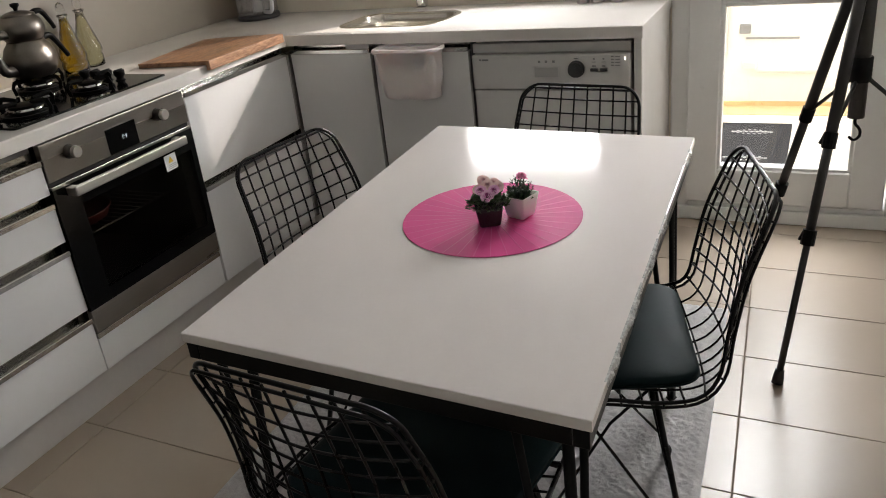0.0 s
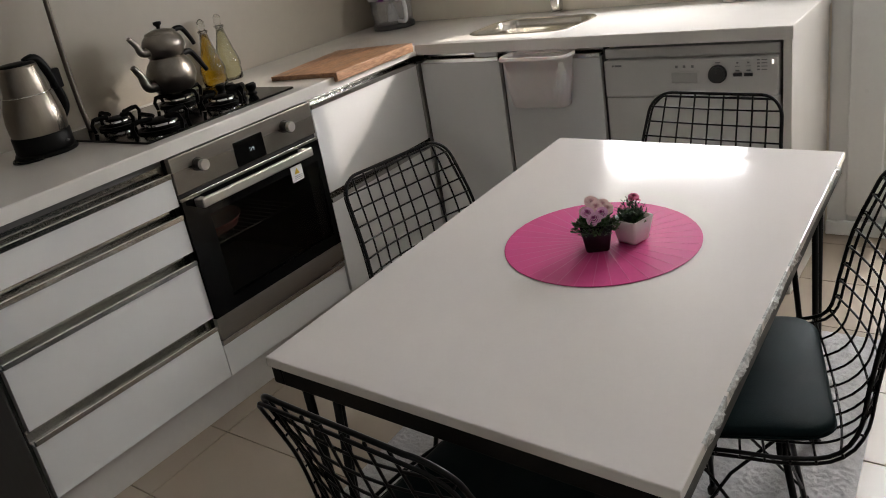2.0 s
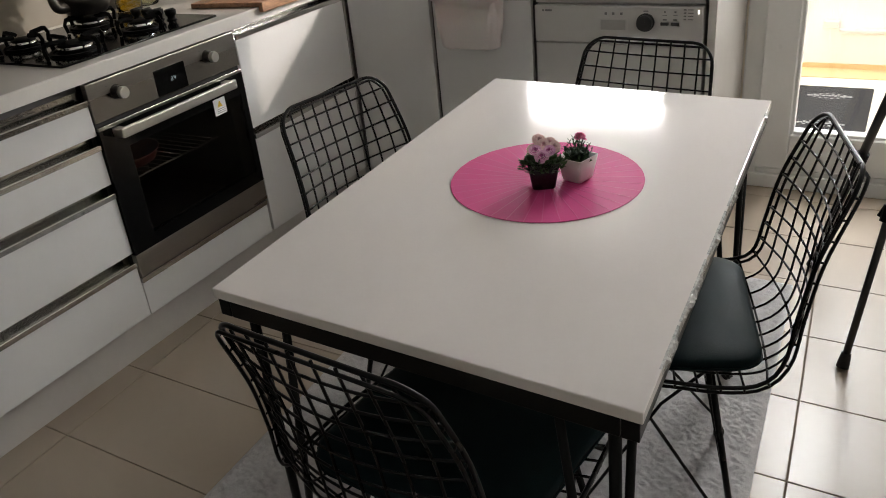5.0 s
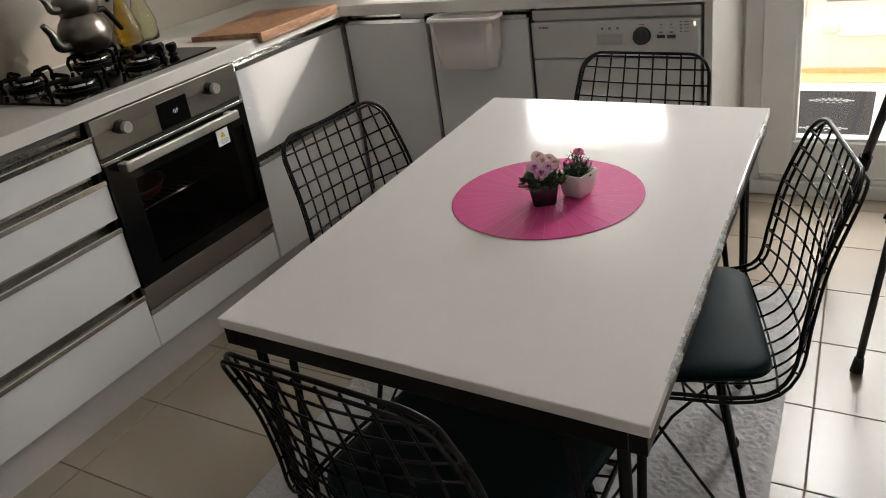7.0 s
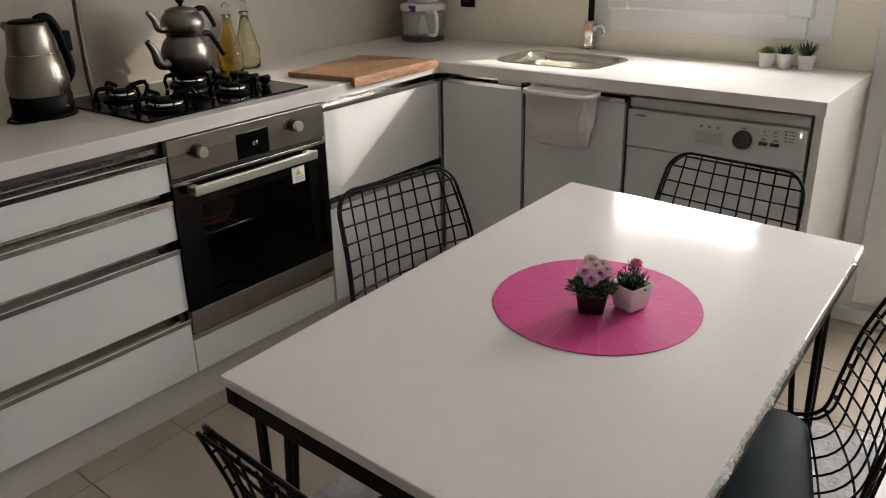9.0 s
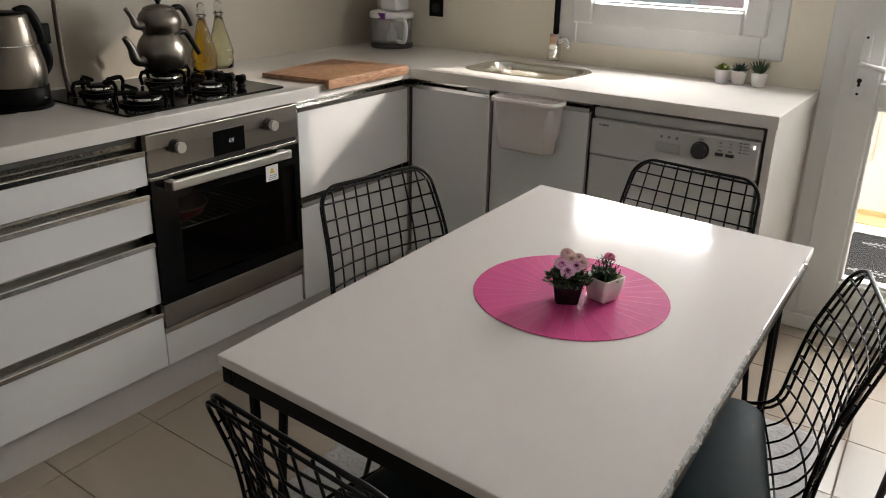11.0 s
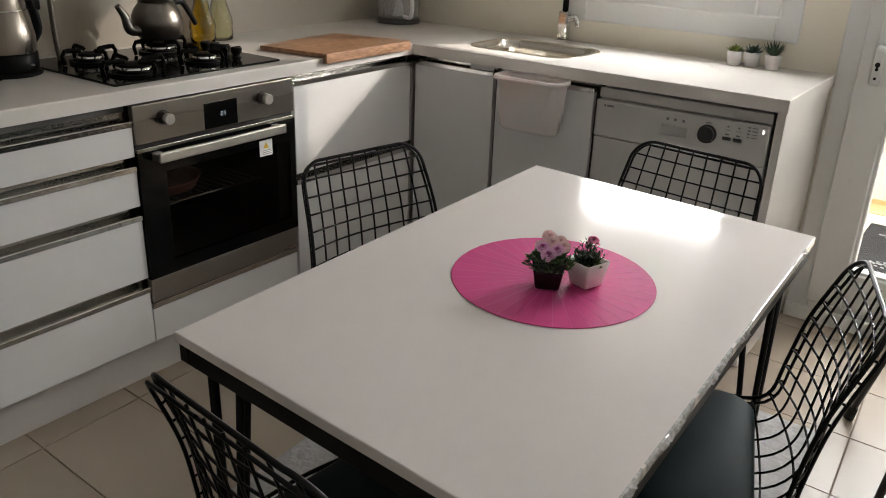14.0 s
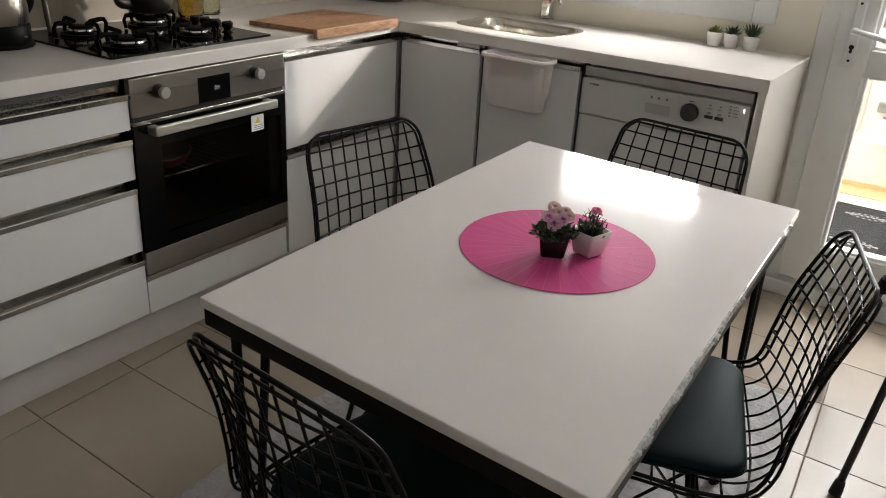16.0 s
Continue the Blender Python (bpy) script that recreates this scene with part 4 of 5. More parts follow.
def teapot():
    cx, cy = 0.20, -1.438
    t = thing("double_teapot", cx, cy, 0.949, "worn stainless steel two-tier teapot on the hob", "teapot")
    b = lathe([(0, 0.950), (0.056, 0.950), (0.062, 0.954), (0.074, 0.972), (0.082, 0.998), (0.080, 1.022), (0.070, 1.046), (0.058, 1.060), (0.056, 1.066), (0.0, 1.066)], cx, cy, 40)
    lower = part("lower_pot", b, M_TEA, t, "", True)
    part("spout", spout((cx, cy - 0.066, 0.984), (cx, cy - 0.104, 0.988), (cx, cy - 0.118, 1.028), (cx, cy - 0.140, 1.062), 0.021, 0.009), M_TEA, lower, "", True)
    hd = tube(spline([(cx, cy + 0.055, 1.054), (cx, cy + 0.075, 1.062), (cx, cy + 0.096, 1.061), (cx, cy + 0.110, 1.048), (cx, cy + 0.132, 1.014), (cx, cy + 0.150, 0.984)], 5), 0.0115, 10, r2=0.008)
    part("handle", hd, M_BPLASTIC, lower, "black plastic handle", True)
    b = lathe([(0, 1.0665), (0.055, 1.0665), (0.059, 1.072), (0.068, 1.090), (0.070, 1.106), (0.064, 1.126), (0.052, 1.139), (0.050, 1.142)], cx, cy, 40)
    upper = part("upper_pot", b, M_TEA, t, "", True)
    part("spout", spout((cx, cy - 0.056, 1.094), (cx, cy - 0.090, 1.096), (cx, cy - 0.102, 1.122), (cx, cy - 0.124, 1.150), 0.016, 0.007), M_TEA, upper, "", True)
    hd = tube(spline([(cx, cy + 0.048, 1.134), (cx, cy + 0.066, 1.143), (cx, cy + 0.086, 1.142), (cx, cy + 0.099, 1.130), (cx, cy + 0.115, 1.104), (cx, cy + 0.126, 1.080)], 5), 0.0105, 10, r2=0.007)
    part("handle", hd, M_BPLASTIC, upper, "black plastic handle", True)
    lid = part("lid", lathe([(0.051, 1.1422), (0.051, 1.145), (0.034, 1.153), (0.014, 1.157), (0, 1.157)], cx, cy, 36), M_TEA, t, "", True)
    part("lid_knob", lathe([(0.006, 1.157), (0.007, 1.164), (0.014, 1.172), (0.013, 1.179), (0, 1.181)], cx, cy, 20), M_BPLASTIC, lid, "black lid knob", True)


teapot()


def kettle():
    cx, cy = 0.205, -1.946
    t = thing("electric_kettle", cx, cy, 0.90, "brushed steel electric kettle on a black base", "kettle")
    part("power_base", lathe([(0, 0.9005), (0.088, 0.9005), (0.090, 0.905), (0.086, 0.912), (0, 0.912)], cx, cy, 40), M_BPLASTIC, t, "black power base", True)
    part("foot_ring", lathe([(0.081, 0.9125), (0.083, 0.918), (0.083, 0.960), (0.080, 0.963), (0, 0.955)], cx, cy, 40), M_BPLASTIC, t, "black plastic lower ring", True)
    b = lathe([(0.079, 0.9632), (0.082, 0.978), (0.083, 1.005), (0.078, 1.040), (0.0675, 1.072), (0.0655, 1.076), (0.064, 1.078), (0.060, 1.115), (0.054, 1.150), (0.052, 1.158), (0, 1.158)], cx, cy, 48)
    body = part("body", b, M_KETTLE, t, "", True)
    part("seam", lathe([(0.0662, 1.0745), (0.0672, 1.076), (0.0662, 1.0775)], cx, cy, 48), M_CHROME, body, "", True)
    part("lid", lathe([(0.051, 1.1582), (0.050, 1.162), (0.040, 1.166), (0, 1.167)], cx, cy, 40), M_BPLASTIC, t, "black lid", True)
    sp = tube([(cx - 0.030, cy - 0.032, 1.136), (cx - 0.038, cy - 0.042, 1.150), (cx - 0.043, cy - 0.047, 1.160)], 0.014, 12, r2=0.008)
    part("spout", sp, M_KETTLE, t, "", True)
    pts = spline([(cx + 0.01, cy + 0.02, 1.162), (cx + 0.012, cy + 0.050, 1.168), (cx + 0.014, cy + 0.070, 1.140), (cx + 0.014, cy + 0.086, 1.085), (cx + 0.012, cy + 0.096, 1.020), (cx + 0.008, cy + 0.076, 0.985)], 6)
    part("handle", tube(pts, 0.013, 10), M_BPLASTIC, t, "thick black handle", True)
    part("switch", box(cx - 0.002, cx + 0.026, cy + 0.076, cy + 0.108, 1.070, 1.128, 0.005), M_BPLASTIC, t, "black switch block")
    part("badge", lathe([(0.006, 0.930), (0.007, 0.932), (0, 0.936)], cx + 0.0785, cy + 0.03, 10), M_GREYMARK, t)
    cord = spline([(cx - 0.02, cy - 0.09, 0.905), (cx + 0.02, cy - 0.115, 0.904), (cx + 0.06, cy - 0.10, 0.904), (cx + 0.08, cy - 0.06, 0.904)], 6)
    part("cord", tube(cord, 0.0035, 8), M_BPLASTIC, t, "black cord round the base", True)


kettle()


def bottle(x, y, h, liquid, label):
    t = thing("oil_bottle", x, y, 0.90, label, "bottle", "glass bottles by the hob")
    z = PLACE[t].translation.z + 0.0008
    out = [(0, 0), (0.040, 0), (0.044, 0.003), (0.045, 0.034), (0.041, 0.043), (0.046, 0.052), (0.047, 0.060), (0.044, 0.075), (0.032, 0.116), (0.020, 0.160), (0.0135, 0.190), (0.0125, h - 0.030), (0.019, h - 0.027), (0.019, h - 0.020), (0.012, h - 0.018)]
    inn = [(0.0105, h - 0.018), (0.0115, 0.190), (0.018, 0.160), (0.030, 0.116), (0.042, 0.075), (0.045, 0.060), (0.044, 0.053), (0.039, 0.043), (0.043, 0.034), (0.042, 0.006), (0, 0.004)]
    part("flask", lathe([(r, z + zz) for r, zz in out + inn], x, y, 32), M_BOTGLASS, t, "clear glass flask", True)
    liq = [(0, 0.0042)] + [(r - 0.0003, zz) for r, zz in reversed(inn[1:-1])] + [(0, 0.1898)]
    part("oil", lathe([(r, z + zz) for r, zz in liq], x, y, 32), liquid, t, "oil inside", True)
    part("stopper", lathe([(0, z + h - 0.03), (0.010, z + h - 0.028), (0.0105, z + h - 0.012), (0.014, z + h - 0.006), (0.013, z + h + 0.012), (0.006, z + h + 0.02), (0, z + h + 0.022)], x, y, 24), M_BOTGLASS, t, "glass stopper", True)


bottle(0.116, -1.196, 0.222, M_OIL, "clear glass bottle of amber oil behind the hob")
bottle(0.084, -1.090, 0.222, M_VINEGAR, "clear glass bottle of pale yellow oil by the wall")

# cutting board with a lip over the worktop edge
def board():
    t = thing("cutting_board", 0.45, -0.85, 0.90, "oiled beech pastry board with a front lip over the worktop edge", "cutting board")
    pts = [(0.356, -1.147), (0.6205, -1.108), (0.6205, -0.655), (0.308, -0.722)]
    bm = slab(pts, 0.9008, 0.9165)
    bmesh.ops.bevel(bm, geom=[e for e in bm.edges], offset=0.002, segments=2, profile=0.5, affect="EDGES")
    part("board", bm, M_WOOD, t)
    part("lip", box(0.6208, 0.638, -1.110, -0.660, 0.884, 0.9167, 0.002), M_WOOD, t)


board()


def processor():
    x, y = 0.185, -0.175
    t = thing("food_chopper", x, y, 0.90, "white hand-blender chopper with a clear bowl in the corner", "food processor")
    part("foot", lathe([(0, 0.9005), (0.078, 0.9005), (0.080, 0.906), (0.078, 0.918), (0.07, 0.92), (0, 0.92)], x, y, 36), M_DWKNOB, t, "dark grey rubber foot", True)
    part("bowl", lathe([(0.070, 0.9205), (0.074, 0.925), (0.079, 1.012), (0.0765, 1.012), (0.0715, 0.927), (0, 0.924)], x, y, 36), M_CLEARPL, t, "clear plastic bowl", True)
    part("blade", lathe([(0.02, 0.925), (0.018, 0.95), (0.008, 0.99), (0, 0.99)], x, y, 16), M_WPLASTIC, t, "white blade hub", True)
    part("lid", lathe([(0.082, 1.0125), (0.084, 1.016), (0.083, 1.030), (0.076, 1.036), (0, 1.037)], x, y, 36), M_WPLASTIC, t, "white lid", True)
    part("gear_housing", box(x - 0.03, x + 0.055, y - 0.04, y + 0.04, 1.0375, 1.100, 0.014, 3), M_WPLASTIC, t, "white gear housing")
    part("release_button", box(x - 0.005, x + 0.03, y - 0.083, y - 0.070, 1.010, 1.034, 0.004), M_PURPLE, t, "purple release button")
    part("motor_grip", tube([(x - 0.035, y + 0.01, 1.09), (x - 0.05, y + 0.012, 1.16), (x - 0.055, y + 0.014, 1.31)], 0.032, 20, r2=0.027), M_WPLASTIC, t, "white motor grip", True)
    part("bowl_handle", tube(spline([(x + 0.062, y - 0.045, 1.012), (x + 0.105, y - 0.06, 1.010), (x + 0.112, y - 0.062, 0.965), (x + 0.10, y - 0.058, 0.932), (x + 0.062, y - 0.045, 0.930)], 5), 0.007, 10), M_WPLASTIC, t, "white bowl handle", True)
    t.scale = (1.2, 1.2, 1.16)


processor()

so = thing("wall_socket", 0.345, -0.056, 1.04, "square black wall socket", "socket")
part("plate", box(0.309, 0.382, -0.060, -0.0505, 1.037, 1.112, 0.003), M_BPLASTIC, so)
part("insert", tube([(0.3455, -0.060, 1.0745), (0.3455, -0.0625, 1.0745)], 0.021, 24), M_DARK, so)

jar = thing("spice_jar", 0.545, -2.415, 0.90, "small brown glass spice jar with a black lid", "jar")
part("glass", lathe([(0, 0.9005), (0.022, 0.9005), (0.024, 0.904), (0.024, 0.955), (0.018, 0.965), (0, 0.965)], 0.545, -2.41, 24), material("brown_spice_glass", (0.10, 0.045, 0.03), 0.15, var=0.3), jar, "", True)
part("lid", lathe([(0.0195, 0.9655), (0.0195, 0.990), (0.017, 0.993), (0, 0.993)], 0.545, -2.41, 24), M_BPLASTIC, jar, "black screw lid", True)

# gas pipe, valve and the cupboard above
cupb = thing("wall_cabinet", 0.17, -2.08, 1.412, "white gloss wall cabinet above the kettle, closed", "cabinet")
part("body", box(0.0, 0.33, YL, -1.885, 1.412, 2.1, 0.0015), M_CAB, cupb)
gp = thing("gas_hose", 0.1, -1.74, 0.906, "braided steel gas hose with a yellow-handled valve", "gas hose")
part("hose", tube(spline([(0.150, -1.758, 0.907), (0.128, -1.752, 1.0), (0.10, -1.737, 1.15), (0.07, -1.715, 1.30), (0.062, -1.706, 1.356)], 8), 0.0085, 12), M_HOSE, gp, "", True)
part("fitting", tube([(0.062, -1.706, 1.345), (0.058, -1.702, 1.375), (0.055, -1.70, 1.43)], 0.0135, 14), M_PVC, gp, "white pipe fitting", True)
part("valve_handle", box(0.062, 0.070, -1.682, -1.668, 1.345, 1.415, 0.003), M_YELLOW, gp, "yellow valve handle")
part("valve_stem", tube([(0.056, -1.702, 1.405), (0.066, -1.675, 1.405)], 0.007, 10), M_YELLOW, gp, "", True)

# succulents by the window
def rosette(bm, x, y, z, n, length, width, spread, rng, up=0.5):
    for k in range(n):
        a = k * 2.39996 + rng.uniform(-0.2, 0.2)
        f = (k + 0.5) / n
        el = radians(88 - spread * math.sqrt(f)) + rng.uniform(-0.1, 0.1)
        L = length * rng.uniform(0.8, 1.1)
        d = Vector((math.cos(a) * math.cos(el), math.sin(a) * math.cos(el), math.sin(el)))
        s = Vector((-math.sin(a), math.cos(a), 0))
        nrm = d.cross(s)
        base = Vector((x, y, z)) + Vector((math.cos(a), math.sin(a), 0)) * 0.006 * f
        rows = []
        for t_, w in ((0, 0.4), (0.4, 1.0), (0.75, 0.75), (1.0, 0.0)):
            c = base + d * L * t_ + Vector((0, 0, 1)) * (up * L * 0.25 * t_ * t_)
            if w == 0:
                rows.append([bm.verts.new(c)])
            else:
                rows.append([bm.verts.new(c - s * width * w), bm.verts.new(c - nrm * width * 0.35 * w), bm.verts.new(c + s * width * w), bm.verts.new(c + nrm * width * 0.35 * w)])
        for r0, r1 in zip(rows, rows[1:]):
            for q in range(4):
                vs = list(dict.fromkeys([r0[q], r0[(q + 1) % 4], r1[(q + 1) % len(r1)], r1[q % len(r1)]]))
                if len(vs) > 2:
                    bm.faces.new(vs)
    return bm


rng = random.Random(4)
for x, y, mt, n, L, w, sp, lab in ((1.675, -0.132, M_LEAFY, 34, 0.030, 0.0055, 78, "yellow-green succulent in a small white pot on the worktop"),
                                   (1.732, -0.120, M_LEAFD, 40, 0.036, 0.0042, 80, "blue-green succulent in a small white pot on the worktop"),
                                   (1.804, -0.125, M_LEAFK, 32, 0.050, 0.0036, 52, "dark spiky succulent in a small white pot on the worktop")):
    t = thing("succulent", x, y, 0.90, lab, "potted plant", "succulents by the window")
    part("pot", lathe([(0, 0.9005), (0.021, 0.9005), (0.022, 0.903), (0.0275, 0.947), (0.028, 0.950), (0.0255, 0.950), (0.025, 0.943), (0, 0.943)], x, y, 28), M_POTW, t, "white pot", True)
    part("leaves", rosette(bmesh.new(), x, y, 0.943, n, L, w, sp, rng), mt, t)

# ---- on the table ----
mx, my, mz = 1.937, -1.885, 0.7592
pm = thing("placemat", mx, my, mz, "round pink vinyl placemat of overlapping radial strips", "placemat")
part("backing", lathe([(0, mz), (0.1862, mz), (0.1874, mz + 0.0006), (0.1866, mz + 0.0013), (0, mz + 0.0012)], mx, my, 72), M_PINKIN, pm, "", False)
STRIPS = 36
da = 2 * math.pi / STRIPS
bm = bmesh.new()
prof = []
for r in (0.02, 0.07, 0.13, 0.181, 0.187):
    prof.append([(r * math.cos(a), r * math.sin(a), (0.0014 if r < 0.19 else 0.0004) + lift) for a, lift in ((da * 0.56, 0.0), (-da * 0.44 + 0.0016 / r, 0.0002), (-da * 0.44, 0.0003))])
vv = [[bm.verts.new(p) for p in row] for row in prof]
for r0, r1 in zip(vv, vv[1:]):
    for q in range(2):
        bm.faces.new((r0[q], r1[q], r1[q + 1], r0[q + 1])).material_index = q
low = [bm.verts.new((row[2][0], row[2][1], row[2][2] - 0.0006)) for row in prof]
for q in range(4):
    bm.faces.new((vv[q][2], vv[q + 1][2], low[q + 1], low[q]))
strip_mesh = bpy.data.meshes.new("strip")
bm.to_mesh(strip_mesh)
bm.free()
strip_mesh.materials.append(M_PINK)
strip_mesh.materials.append(M_RIDGE_LIT)
for k in range(STRIPS):
    s = new("strip", strip_mesh)
    s.parent = pm
    s.matrix_basis = Matrix.Rotation(k * da, 4, "Z")
pm.rotation_euler.z = radians(33)
pm.scale = (0.985, 1.04, 1.0)


def square_pot(name, x, y, rz, w0, w1, h, mat, lab):
    t = thing(name, x, y, mz + 0.003, lab, "potted plant", "pots on the placemat", rz=rz)
    M = PLACE[t]
    lp = []
    for z, w, r in ((0, w0 - 0.002, 0.004), (0.003, w0, 0.005), (h, w1, 0.005), (h + 0.001, w1 - 0.001, 0.005), (h, w1 - 0.004, 0.004), (h - 0.008, w1 - 0.005, 0.004)):
        lp.append([M @ Vector((p[0], p[1], z)) for p in rounded_rect(-w, w, -w, w, r, 3)])
    part("pot", loft(lp), mat, t, "", True)
    part("soil", loft([[M @ Vector((p[0], p[1], h - 0.009)) for p in rounded_rect(-w1 + 0.006, w1 - 0.006, -w1 + 0.006, w1 - 0.006, 0.003, 2)],
                       [M @ Vector((p[0], p[1], h - 0.007)) for p in rounded_rect(-w1 + 0.006, w1 - 0.006, -w1 + 0.006, w1 - 0.006, 0.003, 2)]]), M_SOIL, t)
    return t


def tuft(x, y, z, n, radius, height, rng, leaf=0.010):
    """Small pointed leaves on short sprigs."""
    bm = bmesh.new()
    for _ in range(n):
        a, rr = rng.uniform(0, 6.283), radius * math.sqrt(rng.random())
        p = Vector((x + rr * math.cos(a), y + rr * math.sin(a), z + height * rng.random() * (1 - 0.5 * rr / radius)))
        a2, el = a + rng.uniform(-1, 1), rng.uniform(-0.1, 1.3)
        d = Vector((math.cos(a2) * math.cos(el), math.sin(a2) * math.cos(el), math.sin(el)))
        s = d.cross(Vector((rng.uniform(-1, 1), rng.uniform(-1, 1), 1))).normalized()
        L = leaf * rng.uniform(0.7, 1.5)
        v = [bm.verts.new(p), bm.verts.new(p + d * L * 0.5 + s * L * 0.22), bm.verts.new(p + d * L), bm.verts.new(p + d * L * 0.5 - s * L * 0.22)]
        bm.faces.new((v[0], v[1], v[2]))
        bm.faces.new((v[0], v[2], v[3]))
    return bm


def rose(x, y, z, r, tilt, az, rng):
    """A bloom of rings of cupped petals, whose rims curl outwards and are paler."""
    bm = bmesh.new()
    for ring_i, (rad, cnt, hgt, curl) in enumerate(((0.16, 3, 0.62, 0.0), (0.36, 4, 0.58, 0.10), (0.58, 5, 0.46, 0.18), (0.80, 6, 0.30, 0.24), (0.98, 7, 0.10, 0.28))):
        for k in range(cnt):
            a0 = 2 * math.pi * (k + 0.37 * ring_i) / cnt + rng.uniform(-0.12, 0.12)
            wd = 2 * math.pi / cnt * 1.12
            g = []
            for i in range(4):
                row = []
                for j in range(5):
                    a = a0 + wd * (j / 4 - 0.5)
                    edge = 1 - abs(j / 2 - 1) ** 2
                    rr = r * (rad * (0.45 + 0.55 * min(1, i / 2)) + (curl if i == 3 else 0.0)) * (1 + 0.04 * rng.uniform(-1, 1)) * (1.0 - 0.07 * (j / 4))
                    zz = r * (hgt * min(i, 2) / 2 * (0.8 + 0.25 * edge) + (0.03 * edge if i == 3 else 0.0)) - r * 0.12
                    row.append(bm.verts.new((rr * math.cos(a), rr * math.sin(a), zz)))
                g.append(row)
            for i in range(3):
                for j in range(4):
                    bm.faces.new((g[i][j], g[i][j + 1], g[i + 1][j + 1], g[i + 1][j])).material_index = 1 if i == 2 else 0
    bm.transform(Matrix.Translation((x, y, z)) @ Matrix.Rotation(az, 4, "Z") @ Matrix.Rotation(tilt, 4, "Y"))
    return bm


rng = random.Random(11)
def sprigs(x, y, z, n, spread, height, rng, leaf):
    """Upright stems set with narrow leaves."""
    bm = bmesh.new()
    for k in range(n):
        a = k * 2.39996
        lean = spread * math.sqrt((k + 0.5) / n)
        base = Vector((x + 0.35 * lean * math.cos(a), y + 0.35 * lean * math.sin(a), z))
        tip = Vector((x + lean * math.cos(a), y + lean * math.sin(a), z + height * rng.uniform(0.6, 1.05) * (1 - 0.25 * lean / spread)))
        tube([base, tip], 0.0007, 4, bm)
        for j in range(13):
            f = 0.12 + 0.88 * j / 12
            p = base.lerp(tip, f)
            a2, el = j * 2.4 + rng.uniform(-0.4, 0.4), rng.uniform(0.35, 1.0)
            d = Vector((math.cos(a2) * math.cos(el), math.sin(a2) * math.cos(el), math.sin(el)))
            w = d.cross(Vector((0, 0, 1))).normalized()
            L = leaf * rng.uniform(0.7, 1.2) * (1.1 - 0.4 * f)
            v = [bm.verts.new(q) for q in (p, p + d * L * 0.5 + w * L * 0.17 + Vector((0, 0, 0.0006)), p + d * L, p + d * L * 0.5 - w * L * 0.17)]
            bm.faces.new((v[0], v[1], v[2]))
            bm.faces.new((v[0], v[2], v[3]))
    return bm


bx_, by_ = 1.9465, -1.9225
tb = square_pot("rose_pot", bx_, by_, 28, 0.0215, 0.029, 0.052, M_POTB, "pink and lilac artificial roses in a black square pot")
part("foliage", tuft(bx_, by_, mz + 0.044, 380, 0.034, 0.026, rng, 0.011), M_LEAF, tb)
part("drooping_leaves", tuft(bx_, by_, mz + 0.040, 200, 0.040, 0.014, rng, 0.010), M_LEAF, tb)
RIGHT, AHEAD = Vector((0.855, 0.519, 0)), Vector((-0.519, 0.855, 0))
for dr_, da_, dz, r, mt in ((-0.004, -0.022, 0.089, 0.0175, M_LILAC), (-0.017, -0.006, 0.099, 0.0150, M_LILAC), (0.015, -0.012, 0.097, 0.0145, M_LILAC), (0.005, 0.010, 0.104, 0.0150, M_ROSE),
                            (0.029, 0.004, 0.098, 0.0155, M_ROSE), (-0.003, 0.026, 0.110, 0.0165, M_ROSE), (0.022, 0.022, 0.103, 0.0150, M_ROSE), (-0.022, 0.016, 0.095, 0.0120, M_ROSE)):
    o = Vector((bx_, by_, mz)) + RIGHT * dr_ * 0.8 + AHEAD * da_ * 0.8
    part("bloom", rose(o.x, o.y, mz + dz * 0.9 - 0.012, r * 0.66, rng.uniform(0.5, 0.85), rng.uniform(-1.5, -0.8), rng), mt, tb, "", False).data.materials.append(M_RIM if mt is M_LILAC else M_ROSERIM)
wx_, wy_ = 1.9965, -1.8725
tw = square_pot("small_plant_pot", wx_, wy_, -17, 0.0215, 0.029, 0.046, M_POTW, "green sprigs with a crimson flower in a white square pot")
part("foliage", sprigs(wx_, wy_, mz + 0.040, 22, 0.029, 0.043, rng, 0.013), M_LEAFK, tw)
part("undergrowth", tuft(wx_, wy_, mz + 0.038, 160, 0.024, 0.018, rng, 0.010), M_LEAF, tw)
for dr_, da_, dz, r in ((0.007, 0.004, 0.094, 0.0085), (0.012, 0.0, 0.088, 0.006), (0.003, 0.006, 0.089, 0.0055), (0.022, -0.004, 0.074, 0.004), (-0.018, 0.002, 0.078, 0.004)):
    o = Vector((wx_, wy_, mz)) + RIGHT * dr_ + AHEAD * da_
    part("bloom", rose(o.x, o.y, mz + dz - 0.007, r, rng.uniform(0.1, 0.5), rng.uniform(-1.6, 0.6), rng), M_RED, tw, "crimson flower").data.materials.append(M_RED)

# ---- fridge ----
fr_ = thing("fridge", 0.35, -2.80, 0.0, "tall dark inox fridge with a plain door, closed", "fridge")
part("body", box(0.03, 0.585, -3.13, -2.482, 0.03, 1.83, 0.004), M_FRIDGE, fr_)
part("fridge_door", box(0.588, 0.645, -3.13, -2.482, 0.05, 1.83, 0.006), M_FRIDGE, fr_)
part("plinth_grille", box(0.57, 0.60, -3.12, -2.49, 0.0, 0.045), M_DARK, fr_)

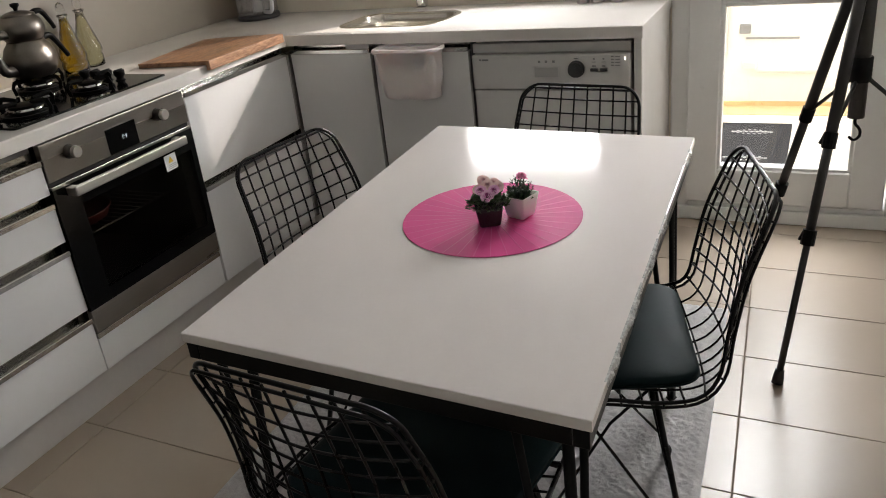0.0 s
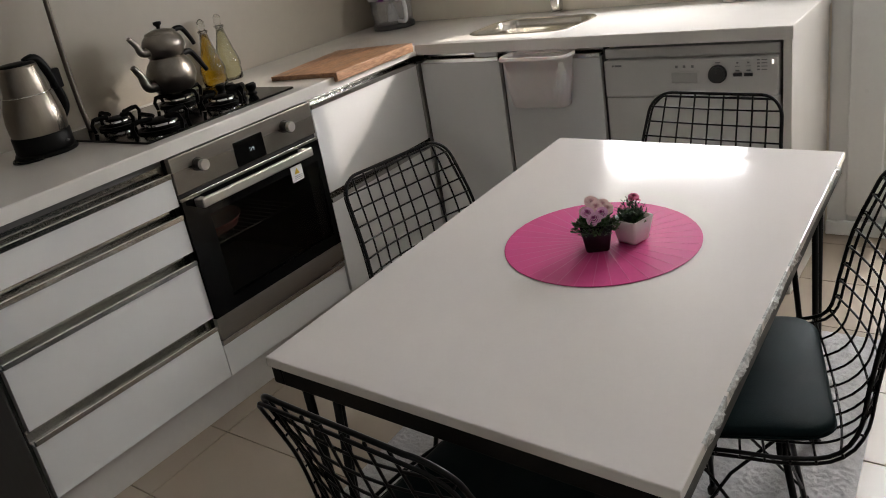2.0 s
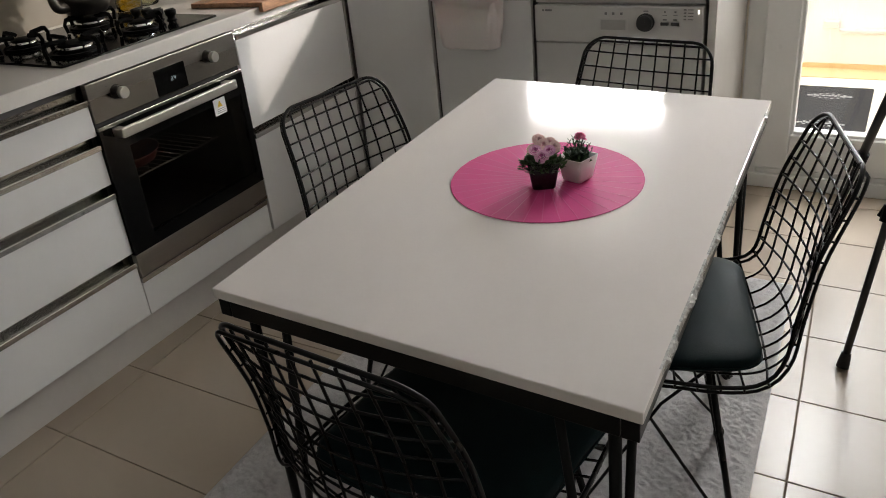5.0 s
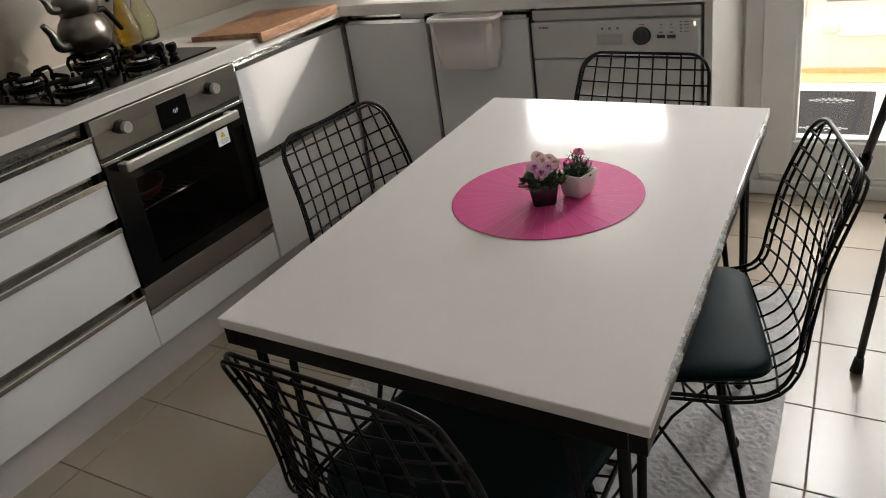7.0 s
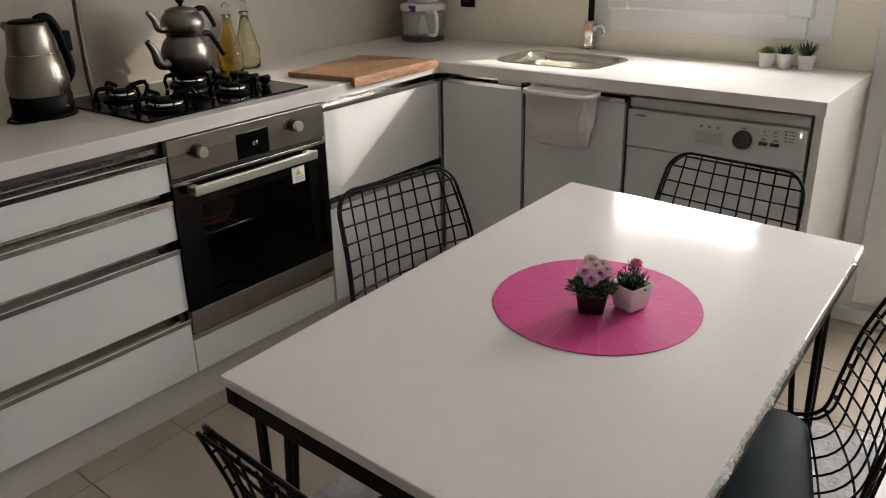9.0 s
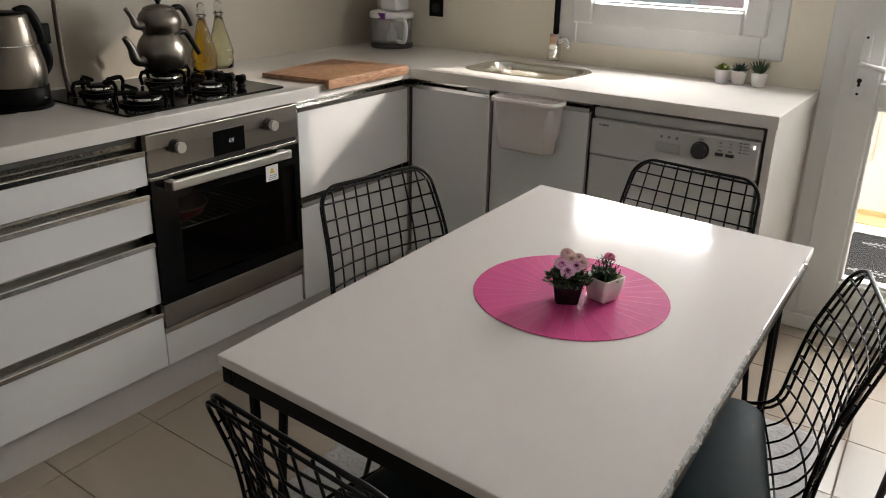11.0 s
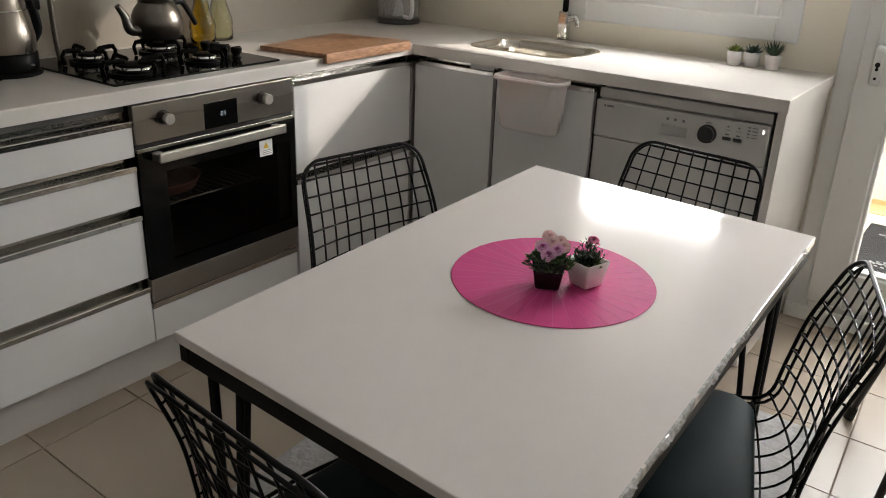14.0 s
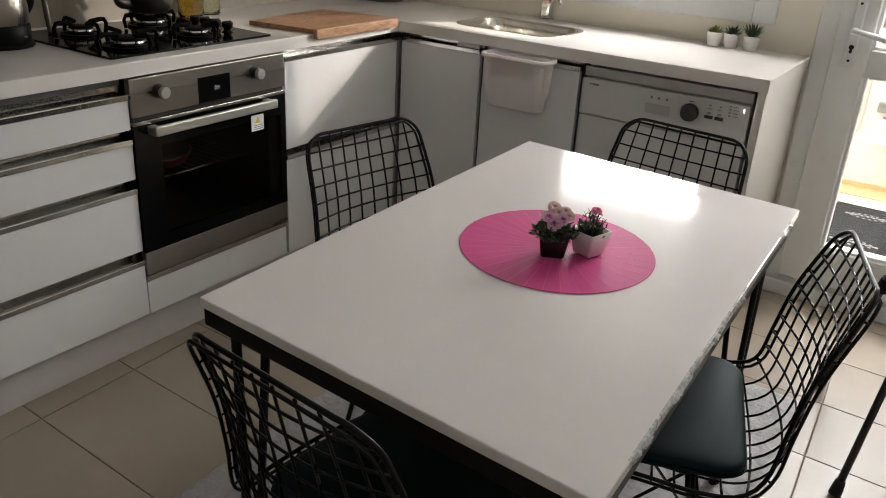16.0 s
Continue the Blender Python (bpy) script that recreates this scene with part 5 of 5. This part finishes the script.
# ---- tripod ----
def tripod():
    cx, cy, top_z = 2.630, -0.907, 1.192
    t = thing("camera_tripod", cx, cy, 0.0, "black telescopic camera tripod standing on the tiled floor by the door", "tripod")
    for fx, fy in ((2.490, -1.224), (2.352, -0.680), (2.978, -0.819)):
        f = Vector((fx, fy, 0.0))
        top_ = Vector((cx, cy, top_z))
        d = f - top_
        lg = part("leg", tube([top_ + d * 0.05, top_ + d * 0.45], 0.0150, 16), M_TRIPOD, t, "", True)
        part("middle_tube", tube([top_ + d * 0.42, top_ + d * 0.66], 0.0125, 16), M_TRIPOD, lg, "", True)
        part("lower_tube", tube([top_ + d * 0.64, top_ + d * 0.985], 0.0095, 16), M_TRIPOD, lg, "", True)
        for k in (0.44, 0.652):
            c = tube([top_ + d * (k - 0.017), top_ + d * (k + 0.017)], 0.0185, 14)
            side = d.cross(Vector((0, 0, 1))).normalized() * 0.022
            tube([top_ + d * (k - 0.012) + side * 0.6, top_ + d * (k + 0.010) + side], 0.006, 8, c)
            part("clamp", c, M_BPLASTIC, lg, "black flip lock")
        part("foot", tube([top_ + d * 0.962, top_ + d * 0.975, top_ + d * 0.995], 0.0125, 14, r2=0.0165), M_DARK, lg, "", True)
        part("strut", tube([Vector((cx, cy, 0.815)), top_ + d * 0.435], 0.0055, 8), M_TRIPOD, t, "", True)
    part("centre_column", tube([(cx, cy, 1.30), (cx, cy, 0.690)], 0.0215, 20), M_TRIPOD, t, "", True)
    part("hub", tube([(cx, cy, 0.855), (cx, cy, 0.790)], 0.028, 16), M_BPLASTIC, t, "", True)
    part("crown", tube([(cx, cy, 1.12), (cx, cy, 1.20)], 0.045, 20), M_BPLASTIC, t, "black crown casting", True)
    hk = [(cx, cy, 0.692), (cx, cy, 0.672), (cx + 0.013, cy, 0.655), (cx + 0.013, cy, 0.635), (cx, cy, 0.625), (cx - 0.013, cy, 0.635)]
    part("hook", tube(spline(hk, 4), 0.004, 8), M_BPLASTIC, t, "small metal hook", True)


tripod()

# ---- rug ----
def rug():
    t = thing("rug", 1.8, -1.85, 0.0, "light grey plush rug with embossed scrolls under the table", "rug")
    nx, ny = 230, 410
    bm = bmesh.new()
    grid = []
    for j in range(ny + 1):
        row = []
        for i in range(nx + 1):
            u, v = i / nx, j / ny
            y = -0.80 - 2.05 * v
            x = 1.160 - 0.036 * (y + 1.6) + 1.186 * u
            p = Vector((x * 44, y * 44, 0))
            w = noise.noise(p + 2.2 * Vector((noise.noise(p * 0.9), noise.noise(p * 0.9 + Vector((7, 3, 1))), 0)))
            edge = min(1.0, min(u, 1 - u) * 60, min(v, 1 - v) * 110)
            z = 0.002 + edge * (0.0095 + 0.0026 * math.sin(11.0 * w) + 0.0014 * noise.noise(p * 5))
            row.append(bm.verts.new((x, y - 0.04 * (x - 1.8), z)))
        grid.append(row)
    for j in range(ny):
        for i in range(nx):
            bm.faces.new((grid[j][i], grid[j][i + 1], grid[j + 1][i + 1], grid[j + 1][i]))
    part("plush_surface", bm, M_RUG, t, "", True)
    bm = slab([(1.18, -0.81), (2.30, -0.855), (2.37, -2.83), (1.245, -2.79)], 0.0006, 0.0018)
    part("backing", bm, M_RUG, t)


rug()

# ---- floor tiles ----
TL, TW = 0.597, 0.3055
e1, e2 = Vector((1.0, -0.040, 0)), Vector((-0.042, 1.0, 0))
bm = bmesh.new()
g, hgt = 0.0016, 0.0045
lo = [e1 * a + e2 * b for a, b in ((g, g), (TL - g, g), (TL - g, TW - g), (g, TW - g))]
hi = [e1 * a + e2 * b for a, b in ((2 * g, 2 * g), (TL - 2 * g, 2 * g), (TL - 2 * g, TW - 2 * g), (2 * g, TW - 2 * g))]
rows = [[bm.verts.new(p + Vector((0, 0, z))) for p in ps] for ps, z in ((lo, 0.0), (lo, hgt - 0.0008), (hi, hgt))]
for a, b in zip(rows, rows[1:]):
    for k in range(4):
        bm.faces.new((a[k], a[(k + 1) % 4], b[(k + 1) % 4], b[k]))
bm.faces.new(rows[-1])
bmesh.ops.recalc_face_normals(bm, faces=bm.faces)
tile_mesh = bpy.data.meshes.new("tile")
bm.to_mesh(tile_mesh)
bm.free()
tile_mesh.materials.append(M_TILE)
org = Vector((2.393, -1.094, -0.0045))
for i in range(-6, 4):
    for j in range(-17, 6):
        p = org + e1 * (TL * i) + e2 * (TW * j)
        cuts = [((-0.02, 0, 0), (-1, 0, 0)), ((X1 + 0.02, 0, 0), (1, 0, 0)), ((0, Y0 - 0.02, 0), (0, -1, 0)), ((0, 0.0, 0), (0, 1, 0))]
        corners = [p + Vector((q.x, q.y, 0)) for q in lo]
        cuts = [(Vector(co), Vector(no), [(q - Vector(co)).dot(Vector(no)) for q in corners]) for co, no in cuts]
        if all(min(d) < -0.03 for _, _, d in cuts):
            me = tile_mesh
            if any(max(d) > 0 for _, _, d in cuts):
                # cut the outer tiles along the walls
                bm = bmesh.new()
                bm.from_mesh(tile_mesh)
                for co, no, d in cuts:
                    if max(d) > 0:
                        bmesh.ops.bisect_plane(bm, geom=bm.verts[:] + bm.edges[:] + bm.faces[:], plane_co=co - Vector((p.x, p.y, 0)), plane_no=no, clear_outer=True)
                me = bpy.data.meshes.new("tile")
                bm.to_mesh(me)
                bm.free()
                me.materials.append(M_TILE)
            tl = new("tile", me)
            tl.parent = floor
            tl.matrix_basis = Matrix.Translation(p)
